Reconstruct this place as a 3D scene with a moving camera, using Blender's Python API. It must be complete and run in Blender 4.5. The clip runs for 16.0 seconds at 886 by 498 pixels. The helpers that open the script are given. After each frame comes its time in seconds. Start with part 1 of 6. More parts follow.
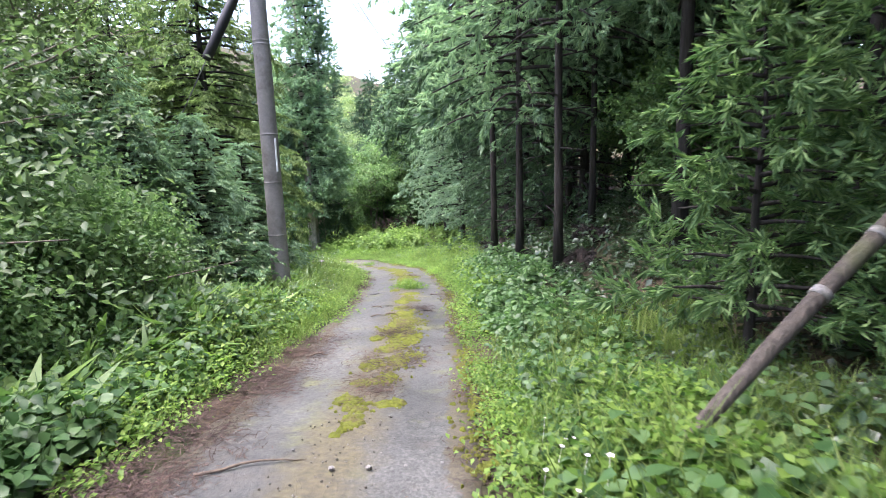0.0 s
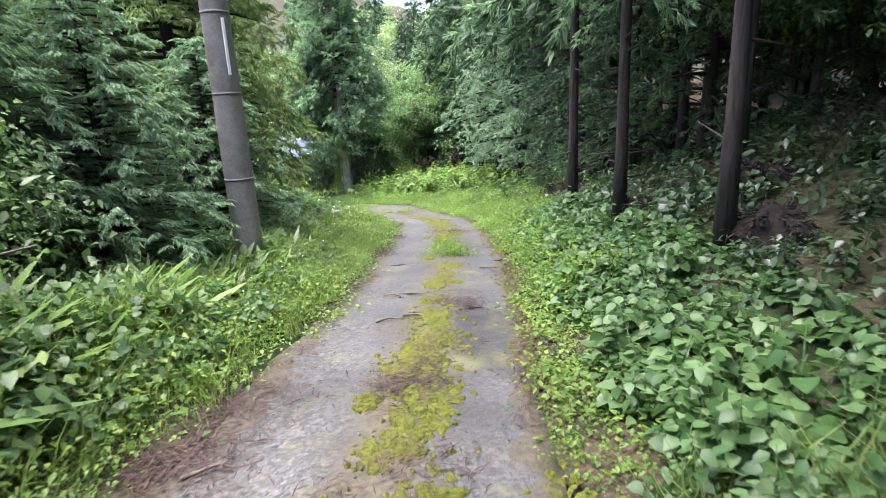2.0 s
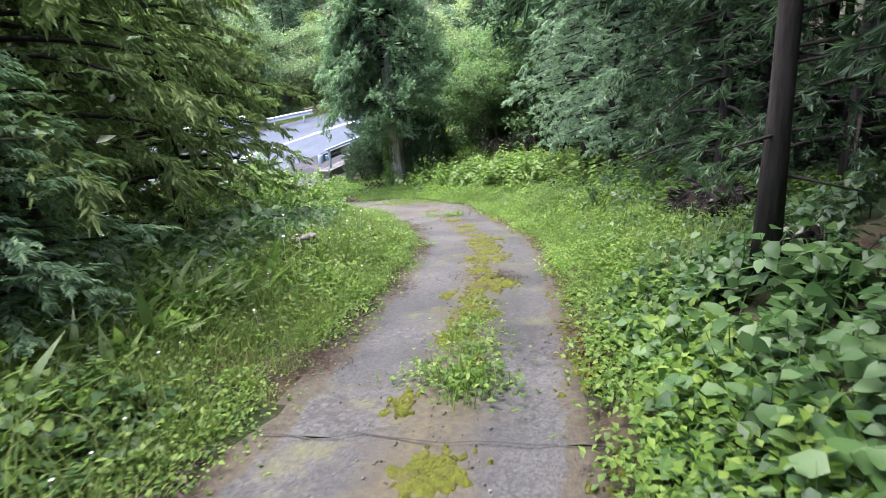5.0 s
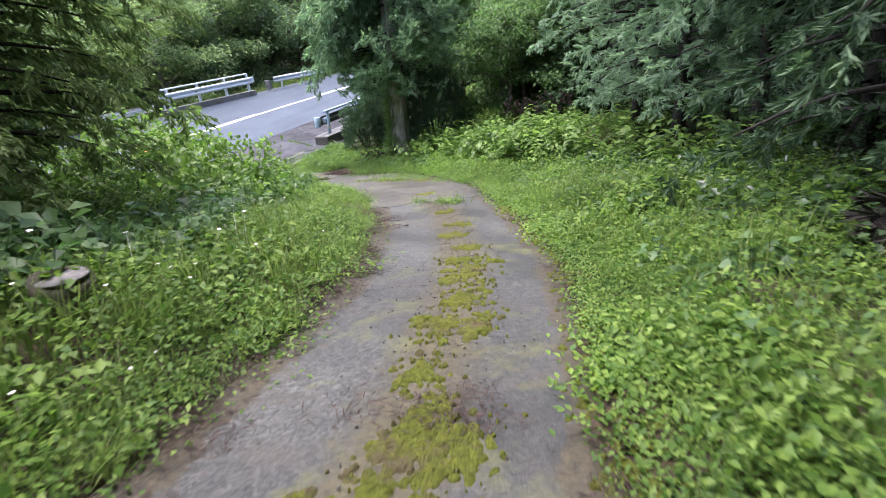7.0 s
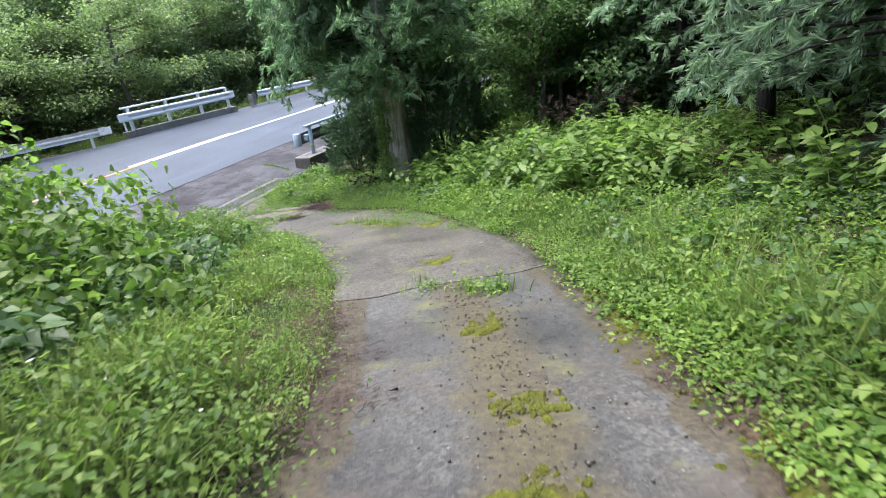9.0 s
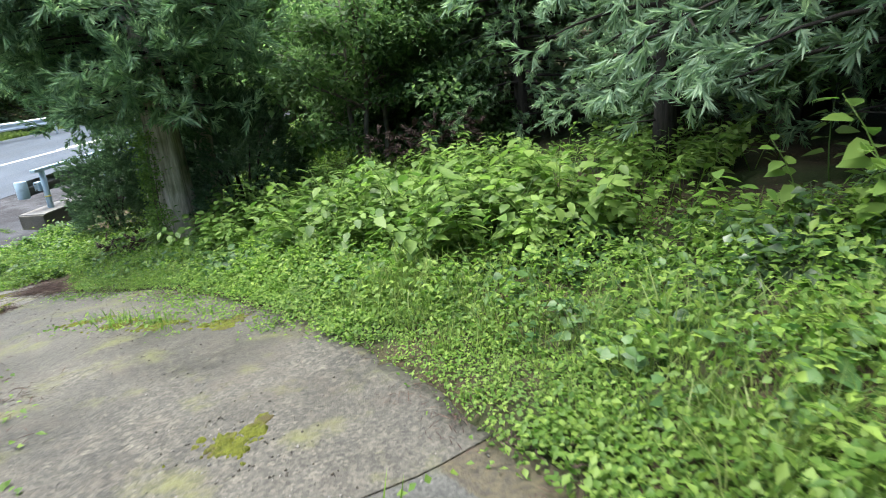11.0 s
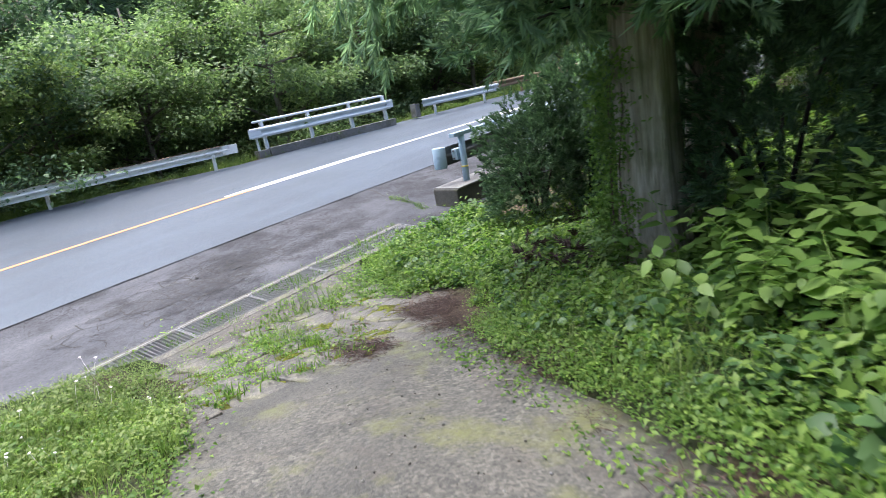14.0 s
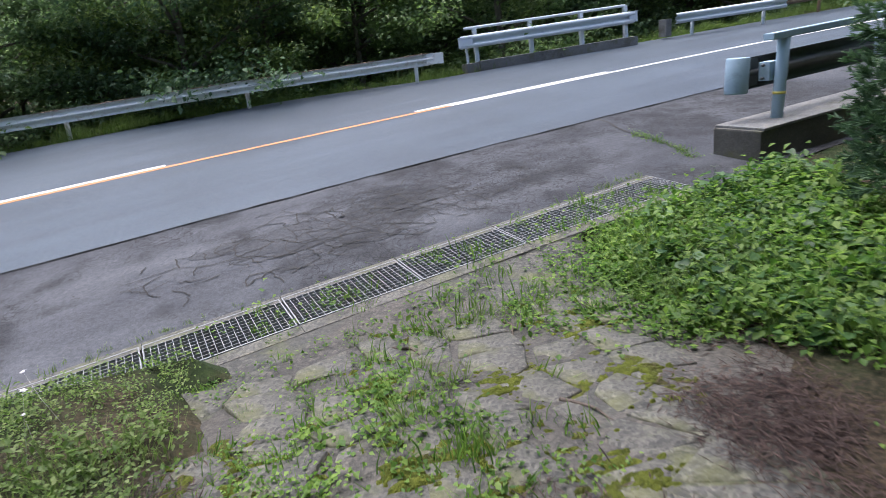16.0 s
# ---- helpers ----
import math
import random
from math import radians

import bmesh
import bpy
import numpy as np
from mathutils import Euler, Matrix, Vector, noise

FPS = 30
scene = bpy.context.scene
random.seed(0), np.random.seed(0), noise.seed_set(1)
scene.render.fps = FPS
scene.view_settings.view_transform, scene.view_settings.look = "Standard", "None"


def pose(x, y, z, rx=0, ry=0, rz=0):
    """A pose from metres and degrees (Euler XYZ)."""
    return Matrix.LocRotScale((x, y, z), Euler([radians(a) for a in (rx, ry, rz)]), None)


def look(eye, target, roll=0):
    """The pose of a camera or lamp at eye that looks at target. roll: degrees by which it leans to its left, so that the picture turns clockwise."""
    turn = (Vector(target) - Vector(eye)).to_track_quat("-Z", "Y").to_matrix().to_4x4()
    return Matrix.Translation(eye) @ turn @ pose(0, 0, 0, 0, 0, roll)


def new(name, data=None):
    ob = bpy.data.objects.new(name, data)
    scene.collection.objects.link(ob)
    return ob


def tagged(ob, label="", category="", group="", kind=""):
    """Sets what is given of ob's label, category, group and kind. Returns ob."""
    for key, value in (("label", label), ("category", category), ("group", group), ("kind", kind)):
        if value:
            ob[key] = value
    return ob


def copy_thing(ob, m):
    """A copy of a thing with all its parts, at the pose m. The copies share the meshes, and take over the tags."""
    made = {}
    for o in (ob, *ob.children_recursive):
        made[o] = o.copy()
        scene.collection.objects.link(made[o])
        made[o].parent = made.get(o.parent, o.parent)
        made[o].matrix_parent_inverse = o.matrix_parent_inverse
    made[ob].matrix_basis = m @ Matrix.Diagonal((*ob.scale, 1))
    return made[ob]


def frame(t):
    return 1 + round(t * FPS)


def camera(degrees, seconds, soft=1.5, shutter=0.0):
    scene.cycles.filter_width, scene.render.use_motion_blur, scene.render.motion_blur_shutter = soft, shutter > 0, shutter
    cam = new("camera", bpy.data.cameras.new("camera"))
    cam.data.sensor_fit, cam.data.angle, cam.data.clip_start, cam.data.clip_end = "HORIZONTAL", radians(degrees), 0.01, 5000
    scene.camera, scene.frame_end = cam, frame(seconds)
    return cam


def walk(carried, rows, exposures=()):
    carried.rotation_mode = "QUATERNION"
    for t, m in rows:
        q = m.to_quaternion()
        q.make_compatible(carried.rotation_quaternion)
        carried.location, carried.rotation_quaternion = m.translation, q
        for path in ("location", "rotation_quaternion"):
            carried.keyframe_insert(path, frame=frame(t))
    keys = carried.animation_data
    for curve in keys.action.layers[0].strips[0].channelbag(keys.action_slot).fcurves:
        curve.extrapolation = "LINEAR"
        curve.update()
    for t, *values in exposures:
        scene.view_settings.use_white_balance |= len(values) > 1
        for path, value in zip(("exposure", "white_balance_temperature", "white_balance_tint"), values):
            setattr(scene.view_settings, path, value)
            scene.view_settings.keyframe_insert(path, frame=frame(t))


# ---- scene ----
cam = camera(76.4, 16.0, soft=0.9, shutter=0.25)
PATH = [
    (0, (0.138, -0.092, 1.426), (0.104, 2.017, 1.064), -1.7),
    (0.5, (0.033, 0.814, 1.327), (-0.073, 2.911, 0.915), -1.8),
    (1, (-0.002, 1.736, 1.219), (-0.165, 3.819, 0.758), -2.3),
    (1.5, (-0.017, 2.689, 1.098), (-0.211, 4.755, 0.577), -2.5),
    (2, (-0.011, 3.594, 0.932), (-0.234, 5.642, 0.353), -2.8),
    (2.5, (0.090, 4.398, 0.889), (-0.187, 6.423, 0.256), -3.3),
    (3, (0.043, 5.177, 0.874), (-0.258, 7.194, 0.226), -3.4),
    (3.5, (-0.054, 6.041, 0.771), (-0.431, 8.047, 0.129), -3.2),
    (4, (-0.073, 6.882, 0.679), (-0.510, 8.877, 0.040), -3.3),
    (4.2, (-0.077, 7.201, 0.659), (-0.532, 9.193, 0.024), -3.5),
    (6.3, (0.086, 10.883, -0.003), (-0.537, 12.810, -0.694), -5.0),
    (6.5, (0.032, 11.278, -0.042), (-0.597, 13.194, -0.758), -5.0),
    (7, (-0.280, 12.392, -0.193), (-0.931, 14.291, -0.936), -4.4),
    (7.5, (-0.596, 13.522, -0.355), (-1.278, 15.409, -1.099), -4.7),
    (8, (-1.018, 14.684, -0.473), (-1.705, 16.574, -1.204), -5.0),
    (8.5, (-1.532, 15.847, -0.673), (-2.225, 17.745, -1.379), -5.7),
    (9, (-1.886, 16.840, -0.853), (-2.575, 18.744, -1.544), -6.4),
    (9.2, (-1.984, 17.164, -0.907), (-2.651, 19.080, -1.586), -6.7),
    (11.3, (-2.954, 20.178, -1.396), (-2.907, 22.232, -1.996), -4.6),
    (11.5, (-3.079, 20.532, -1.442), (-3.158, 22.582, -2.051), -5.8),
    (12, (-3.545, 21.292, -1.557), (-4.067, 23.282, -2.143), -7.2),
    (12.5, (-3.903, 21.968, -1.605), (-4.653, 23.894, -2.160), -8.1),
    (13, (-4.391, 22.634, -1.696), (-5.365, 24.468, -2.214), -8.4),
    (13.5, (-4.918, 23.321, -1.816), (-6.047, 25.066, -2.324), -9.0),
    (14, (-5.482, 23.987, -1.928), (-6.782, 25.605, -2.452), -8.7),
    (14.5, (-6.055, 24.564, -2.009), (-7.487, 26.069, -2.524), -8.2),
    (15, (-6.774, 25.136, -2.203), (-8.341, 26.478, -2.772), -8.2),
    (15.5, (-7.443, 25.599, -2.325), (-9.110, 26.794, -2.935), -7.4),
    (16, (-8.047, 26.046, -2.442), (-9.800, 27.075, -3.110), -5.2),
]
walk(cam, [(t, look(eye, target, roll)) for t, eye, target, roll in PATH], [(0, 2.62, 6400, 22), (4.5, 2.42, 6400, 22), (8, 1.85, 6400, 19), (11.5, 2.05, 6650, 6), (13, 1.9, 6400, 15), (14.5, 1.68, 6450, 13), (16, 1.16, 6300, 14)])

# ---------------------------------------------------------------- light
world = bpy.data.worlds.new("world")
scene.world = world
world.use_nodes = True
wn, wl = world.node_tree.nodes, world.node_tree.links
wn.clear()
w_out, w_bg, w_sky, w_hsv = (wn.new(k) for k in ("ShaderNodeOutputWorld", "ShaderNodeBackground", "ShaderNodeTexSky", "ShaderNodeHueSaturation"))
w_sky.sky_type, w_sky.sun_disc = "NISHITA", False
w_sky.sun_elevation, w_sky.sun_rotation = radians(75), radians(284)
w_sky.air_density, w_sky.dust_density = 1.0, 4.0
w_hsv.inputs["Saturation"].default_value = 1.1
w_bg.inputs["Strength"].default_value = 0.15
wl.new(w_sky.outputs[0], w_hsv.inputs["Color"])
wl.new(w_hsv.outputs[0], w_bg.inputs["Color"])
wl.new(w_bg.outputs[0], w_out.inputs["Surface"])
sun = new("sun", bpy.data.lights.new("sun", "SUN"))
sun.data.energy, sun.data.angle, sun.data.color = 2.7, radians(50), (0.94, 0.965, 1.0)
sun.matrix_world = look((-8, 5.5, 30), (0, 8, 0))

# ---------------------------------------------------------------- materials


class Mat:
    """A node material with a Principled surface and short ways to add to it."""

    def __init__(self, name, rough=0.7, metal=0.0, spec=0.5):
        self.m = bpy.data.materials.new(name)
        self.m.use_nodes = True
        self.n, self.l = self.m.node_tree.nodes, self.m.node_tree.links
        self.b = self.n["Principled BSDF"]
        self.out = self.n["Material Output"]
        self.b.inputs["Roughness"].default_value = rough
        self.b.inputs["Metallic"].default_value = metal
        self.b.inputs["Specular IOR Level"].default_value = spec
        self.co = self.n.new("ShaderNodeTexCoord").outputs["Object"]

    def noise(self, scale, detail=5.0, rough=0.55, stretch=None):
        t = self.n.new("ShaderNodeTexNoise")
        t.inputs["Scale"].default_value, t.inputs["Detail"].default_value, t.inputs["Roughness"].default_value = scale, detail, rough
        src = self.co
        if stretch:
            mp = self.n.new("ShaderNodeMapping")
            mp.inputs["Scale"].default_value = stretch
            self.l.new(self.co, mp.inputs["Vector"])
            src = mp.outputs["Vector"]
        self.l.new(src, t.inputs["Vector"])
        return t.outputs["Fac"]

    def voronoi(self, scale, feature="F1"):
        t = self.n.new("ShaderNodeTexVoronoi")
        t.feature = feature
        t.inputs["Scale"].default_value = scale
        self.l.new(self.co, t.inputs["Vector"])
        return t.outputs["Distance"]

    def ramp(self, fac, *stops):
        r = self.n.new("ShaderNodeValToRGB")
        els = r.color_ramp.elements
        while len(els) < len(stops):
            els.new(0.5)
        for e, (p, c) in zip(els, stops):
            e.position = p
            e.color = (*c, 1) if len(c) == 3 else (c[0], c[0], c[0], 1)
        self.l.new(fac, r.inputs["Fac"])
        return r.outputs["Color"]

    def mix(self, a, b, fac, how="MIX"):
        x = self.n.new("ShaderNodeMix")
        x.data_type, x.blend_type = "RGBA", how
        for s, v in ((0, fac), (6, a), (7, b)):
            if isinstance(v, (int, float)):
                x.inputs[s].default_value = v
            elif isinstance(v, tuple):
                x.inputs[s].default_value = (*v, 1)
            else:
                self.l.new(v, x.inputs[s])
        return x.outputs[2]

    def colour(self, c):
        self.l.new(c, self.b.inputs["Base Color"]) if not isinstance(c, tuple) else setattr(self.b.inputs["Base Color"], "default_value", (*c, 1))
        return self

    def roughness(self, c):
        self.l.new(c, self.b.inputs["Roughness"])
        return self

    def bump(self, h, strength=0.4, distance=0.02):
        b = self.n.new("ShaderNodeBump")
        b.inputs["Strength"].default_value, b.inputs["Distance"].default_value = strength, distance
        self.l.new(h, b.inputs["Height"])
        self.l.new(b.outputs[0], self.b.inputs["Normal"])
        return self


def leaf_mat(name, dark, mid, light, rough=0.42, through_light=0.35, spec=0.45, by_tree=False):
    k = Mat(name, rough, 0.0, spec)
    geo = k.n.new("ShaderNodeNewGeometry")
    c = k.ramp(geo.outputs["Random Per Island"], (0.0, dark), (0.55, mid), (1.0, light))
    patch = k.ramp(k.noise(0.9, 3.0), (0.35, (0.82, 0.76, 0.92)), (0.65, (1.17, 1.06, 1.2)))
    c = k.mix(c, patch, 1.0, "MULTIPLY")
    if by_tree:
        tree = k.n.new("ShaderNodeObjectInfo")
        c = k.mix(c, k.ramp(tree.outputs["Random"], (0.0, (0.5, 0.6, 0.68)), (0.5, (0.95, 0.97, 0.95)), (1.0, (1.25, 1.2, 1.0))), 1.0, "MULTIPLY")
    k.colour(c)
    tr = k.n.new("ShaderNodeBsdfTranslucent")
    tc = k.mix(c, (1.15, 1.3, 0.95), 1.0, "MULTIPLY")
    k.l.new(tc, tr.inputs["Color"])
    mx = k.n.new("ShaderNodeMixShader")
    mx.inputs["Fac"].default_value = through_light
    k.l.new(k.b.outputs[0], mx.inputs[1])
    k.l.new(tr.outputs[0], mx.inputs[2])
    k.l.new(mx.outputs[0], k.out.inputs["Surface"])
    return k.m


# leaves and blades
M_BROAD = leaf_mat("broad_leaf", (0.029, 0.078, 0.021), (0.06, 0.134, 0.037), (0.118, 0.215, 0.075), 0.4, 0.42, 0.25)
M_LANCE = leaf_mat("lance_leaf", (0.075, 0.155, 0.035), (0.125, 0.235, 0.052), (0.19, 0.32, 0.075), 0.42, 0.45, 0.35)
M_HERB = leaf_mat("herb_leaf", (0.05, 0.125, 0.018), (0.105, 0.2, 0.032), (0.185, 0.3, 0.055), 0.5, 0.48, 0.25)
M_KNOT = leaf_mat("knotweed_leaf", (0.062, 0.14, 0.024), (0.12, 0.22, 0.04), (0.19, 0.315, 0.07), 0.46, 0.48, 0.3)
M_GRASS = leaf_mat("grass_blade", (0.07, 0.132, 0.024), (0.125, 0.205, 0.043), (0.21, 0.285, 0.085), 0.5, 0.48, 0.25)
M_BUSH = leaf_mat("soft_bush_leaf", (0.065, 0.14, 0.048), (0.115, 0.215, 0.068), (0.18, 0.305, 0.105), 0.5, 0.45, 0.2)
# broad leaf in darker tones: shade under the trees is put into the colour
M_SHADE = leaf_mat("shaded_broad_leaf", (0.018, 0.045, 0.015), (0.034, 0.075, 0.025), (0.065, 0.12, 0.045), 0.36, 0.25, 0.45)
# cedar deep among the trees: its shade is put into this darker tone
M_CEDAR = leaf_mat("shaded_cedar_needles", (0.034, 0.074, 0.036), (0.066, 0.128, 0.058), (0.115, 0.2, 0.09), 0.6, 0.35, 0.18)
M_CEDAR_LIGHT = leaf_mat("cedar_young_needles", (0.05, 0.11, 0.04), (0.1, 0.195, 0.065), (0.21, 0.34, 0.115), 0.65, 0.45, 0.15)
# bright shoots, made paler still: far haze and skylight put into the colour
M_CEDAR_HAZE = leaf_mat("cedar_hazy_needles", (0.14, 0.24, 0.145), (0.23, 0.36, 0.21), (0.35, 0.5, 0.3), 0.7, 0.48, 0.12)
M_YEW = leaf_mat("yew_needles", (0.08, 0.135, 0.045), (0.14, 0.22, 0.07), (0.22, 0.32, 0.11), 0.7, 0.42, 0.12)
M_MAPLE = leaf_mat("maple_leaf", (0.036, 0.068, 0.025), (0.066, 0.115, 0.04), (0.105, 0.17, 0.06), 0.5, 0.4, 0.3)
M_WOODS = leaf_mat("woodland_leaf", (0.1, 0.17, 0.075), (0.16, 0.25, 0.105), (0.24, 0.35, 0.15), 0.55, 0.42, 0.3, True)
M_WOODS_LIGHT = leaf_mat("woodland_light_leaf", (0.1, 0.165, 0.055), (0.155, 0.235, 0.075), (0.24, 0.34, 0.11), 0.55, 0.45, 0.3, True)
M_FIR = leaf_mat("fir_needles", (0.09, 0.17, 0.095), (0.16, 0.28, 0.145), (0.25, 0.39, 0.2), 0.7, 0.42, 0.12)
# the same cedar with open daylight put into a brighter tone
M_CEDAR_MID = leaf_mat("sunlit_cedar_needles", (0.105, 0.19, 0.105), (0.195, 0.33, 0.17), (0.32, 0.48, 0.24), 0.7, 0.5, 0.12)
M_DEAD = leaf_mat("dead_needles", (0.028, 0.021, 0.016), (0.052, 0.038, 0.028), (0.09, 0.066, 0.048), 0.8, 0.1, 0.2)
M_PETAL = leaf_mat("white_petal", (0.7, 0.7, 0.65), (0.8, 0.8, 0.75), (0.85, 0.85, 0.8), 0.6, 0.3, 0.3)


def bark(name, a, b, stretch=(9, 9, 1.2), moss=None):
    k = Mat(name, 0.9, 0, 0.2)
    n = k.noise(2.2, 6, 0.65, stretch)
    c = k.ramp(n, (0.3, a), (0.7, b))
    if moss:
        c = k.mix(c, moss, k.ramp(k.noise(1.7, 5), (0.5, (0, 0, 0)), (0.68, (0.8, 0.8, 0.8))))
    return k.colour(c).bump(n, 0.9, 0.03).m


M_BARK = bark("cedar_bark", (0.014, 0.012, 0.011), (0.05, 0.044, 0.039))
M_BARK_OLD = bark("old_cedar_bark", (0.17, 0.145, 0.11), (0.5, 0.45, 0.37), (14, 14, 0.9), (0.1, 0.13, 0.05))
M_BARK_GREY = bark("grey_bark", (0.07, 0.06, 0.05), (0.2, 0.18, 0.15), (5, 5, 3))
M_STEM = bark("green_stem", (0.06, 0.1, 0.03), (0.12, 0.17, 0.05))


def make_soil():
    k = Mat("forest_soil", 0.95, 0, 0.2)
    n = k.noise(3.0, 8, 0.7)
    c = k.ramp(n, (0.25, (0.018, 0.014, 0.01)), (0.5, (0.04, 0.031, 0.02)), (0.75, (0.06, 0.052, 0.026)))
    lit = k.ramp(k.noise(38, 3), (0.45, (0, 0, 0)), (0.62, (1, 1, 1)))
    c = k.mix(c, (0.085, 0.06, 0.038), lit)
    g = k.ramp(k.noise(0.8, 4), (0.42, (0, 0, 0)), (0.6, (1, 1, 1)))
    c = k.mix(c, k.ramp(k.noise(25, 4), (0.3, (0.012, 0.021, 0.007)), (0.7, (0.03, 0.046, 0.013))), g)
    return k.colour(c).bump(k.noise(22, 6, 0.7), 0.8, 0.05).m


M_SOIL = make_soil()
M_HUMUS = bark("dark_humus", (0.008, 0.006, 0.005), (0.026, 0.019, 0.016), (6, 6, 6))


def make_concrete(name, a, b, moss=0.0, aggregate=0.35, track=0.0):
    k = Mat(name, 0.85, 0, 0.35)
    big = k.noise(0.7, 6, 0.6)
    c = k.ramp(big, (0.3, a), (0.7, b))
    fine = k.noise(55, 4, 0.7)
    c = k.mix(c, k.ramp(fine, (0.3, (0.62, 0.62, 0.64)), (0.72, (1.25, 1.24, 1.2))), aggregate * 2, "MULTIPLY")
    peb = k.n.new("ShaderNodeTexVoronoi")
    peb.inputs["Scale"].default_value = 62
    k.l.new(k.co, peb.inputs["Vector"])
    grey = k.n.new("ShaderNodeRGBToBW")
    k.l.new(peb.outputs["Color"], grey.inputs[0])
    c = k.mix(c, k.ramp(grey.outputs[0], (0.15, (0.55, 0.55, 0.57)), (0.5, (1.0, 1.0, 1.0)), (0.85, (1.55, 1.53, 1.48))), aggregate * 1.6, "MULTIPLY")
    spk = k.ramp(k.voronoi(70), (0.0, (1, 1, 1)), (0.22, (0, 0, 0)))
    c = k.mix(c, (0.36, 0.35, 0.33), k.mix((0, 0, 0), spk, k.ramp(k.noise(6, 3), (0.5, (0, 0, 0)), (0.7, (0.55, 0.55, 0.55)))))
    stain = k.ramp(k.noise(2.6, 7, 0.65), (0.52, (0, 0, 0)), (0.72, (0.75, 0.75, 0.75)))
    c = k.mix(c, (0.06, 0.052, 0.042), stain)
    coarse = k.n.new("ShaderNodeTexVoronoi")
    coarse.inputs["Scale"].default_value = 27
    k.l.new(k.co, coarse.inputs["Vector"])
    tone = k.n.new("ShaderNodeRGBToBW")
    k.l.new(coarse.outputs["Color"], tone.inputs[0])
    c = k.mix(c, k.ramp(tone.outputs[0], (0.2, (0.6, 0.6, 0.6)), (0.55, (1.0, 1.0, 1.0)), (0.85, (1.5, 1.48, 1.42))), k.ramp(k.noise(1.1, 4), (0.4, (0.1,)), (0.62, (aggregate * 1.7,))), "MULTIPLY")
    if moss:
        mo = k.ramp(k.noise(1.9, 7, 0.7), (0.56 - moss * 0.1, (0, 0, 0)), (0.7, (0.8, 0.8, 0.8)))
        c = k.mix(c, (0.1, 0.105, 0.035), mo)
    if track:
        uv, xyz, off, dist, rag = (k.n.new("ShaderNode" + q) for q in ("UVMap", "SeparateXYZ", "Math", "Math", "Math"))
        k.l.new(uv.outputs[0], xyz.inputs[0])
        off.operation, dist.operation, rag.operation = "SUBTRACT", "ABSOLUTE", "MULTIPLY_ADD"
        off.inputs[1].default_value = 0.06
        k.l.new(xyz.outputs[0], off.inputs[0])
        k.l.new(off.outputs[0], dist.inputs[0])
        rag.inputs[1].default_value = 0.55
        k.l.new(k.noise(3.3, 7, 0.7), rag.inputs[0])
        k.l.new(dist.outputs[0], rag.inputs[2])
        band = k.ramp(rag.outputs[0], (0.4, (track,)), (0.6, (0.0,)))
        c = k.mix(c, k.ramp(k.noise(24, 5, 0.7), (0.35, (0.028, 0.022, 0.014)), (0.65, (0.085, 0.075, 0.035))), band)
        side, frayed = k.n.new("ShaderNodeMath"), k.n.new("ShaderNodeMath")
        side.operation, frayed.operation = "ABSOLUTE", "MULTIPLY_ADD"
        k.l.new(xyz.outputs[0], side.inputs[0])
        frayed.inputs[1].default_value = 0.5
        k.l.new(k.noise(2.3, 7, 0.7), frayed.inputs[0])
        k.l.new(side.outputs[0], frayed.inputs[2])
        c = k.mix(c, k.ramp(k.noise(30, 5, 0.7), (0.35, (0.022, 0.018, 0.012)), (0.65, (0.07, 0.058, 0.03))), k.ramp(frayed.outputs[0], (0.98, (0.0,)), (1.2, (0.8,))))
    k.colour(c)
    k.roughness(k.ramp(big, (0.3, (0.5,)), (0.7, (0.85,))))
    return k.bump(fine, 0.55, 0.012).m


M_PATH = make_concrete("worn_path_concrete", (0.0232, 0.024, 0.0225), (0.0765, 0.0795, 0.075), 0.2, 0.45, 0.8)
M_SLAB = make_concrete("newer_path_concrete", (0.034, 0.033, 0.028), (0.085, 0.082, 0.07), 0.15, 0.55)
M_RUBBLE = make_concrete("broken_concrete", (0.06, 0.057, 0.049), (0.118, 0.112, 0.098), 0.9, 0.55)
M_KERB = make_concrete("kerb_concrete", (0.12, 0.118, 0.112), (0.2, 0.196, 0.188), 0.2, 0.2)
M_DARK_CONC = make_concrete("dark_concrete", (0.035, 0.033, 0.028), (0.1, 0.095, 0.083), 0.6, 0.2)
M_POLE = make_concrete("pole_concrete", (0.13, 0.127, 0.125), (0.19, 0.185, 0.18), 0.0, 0.12)


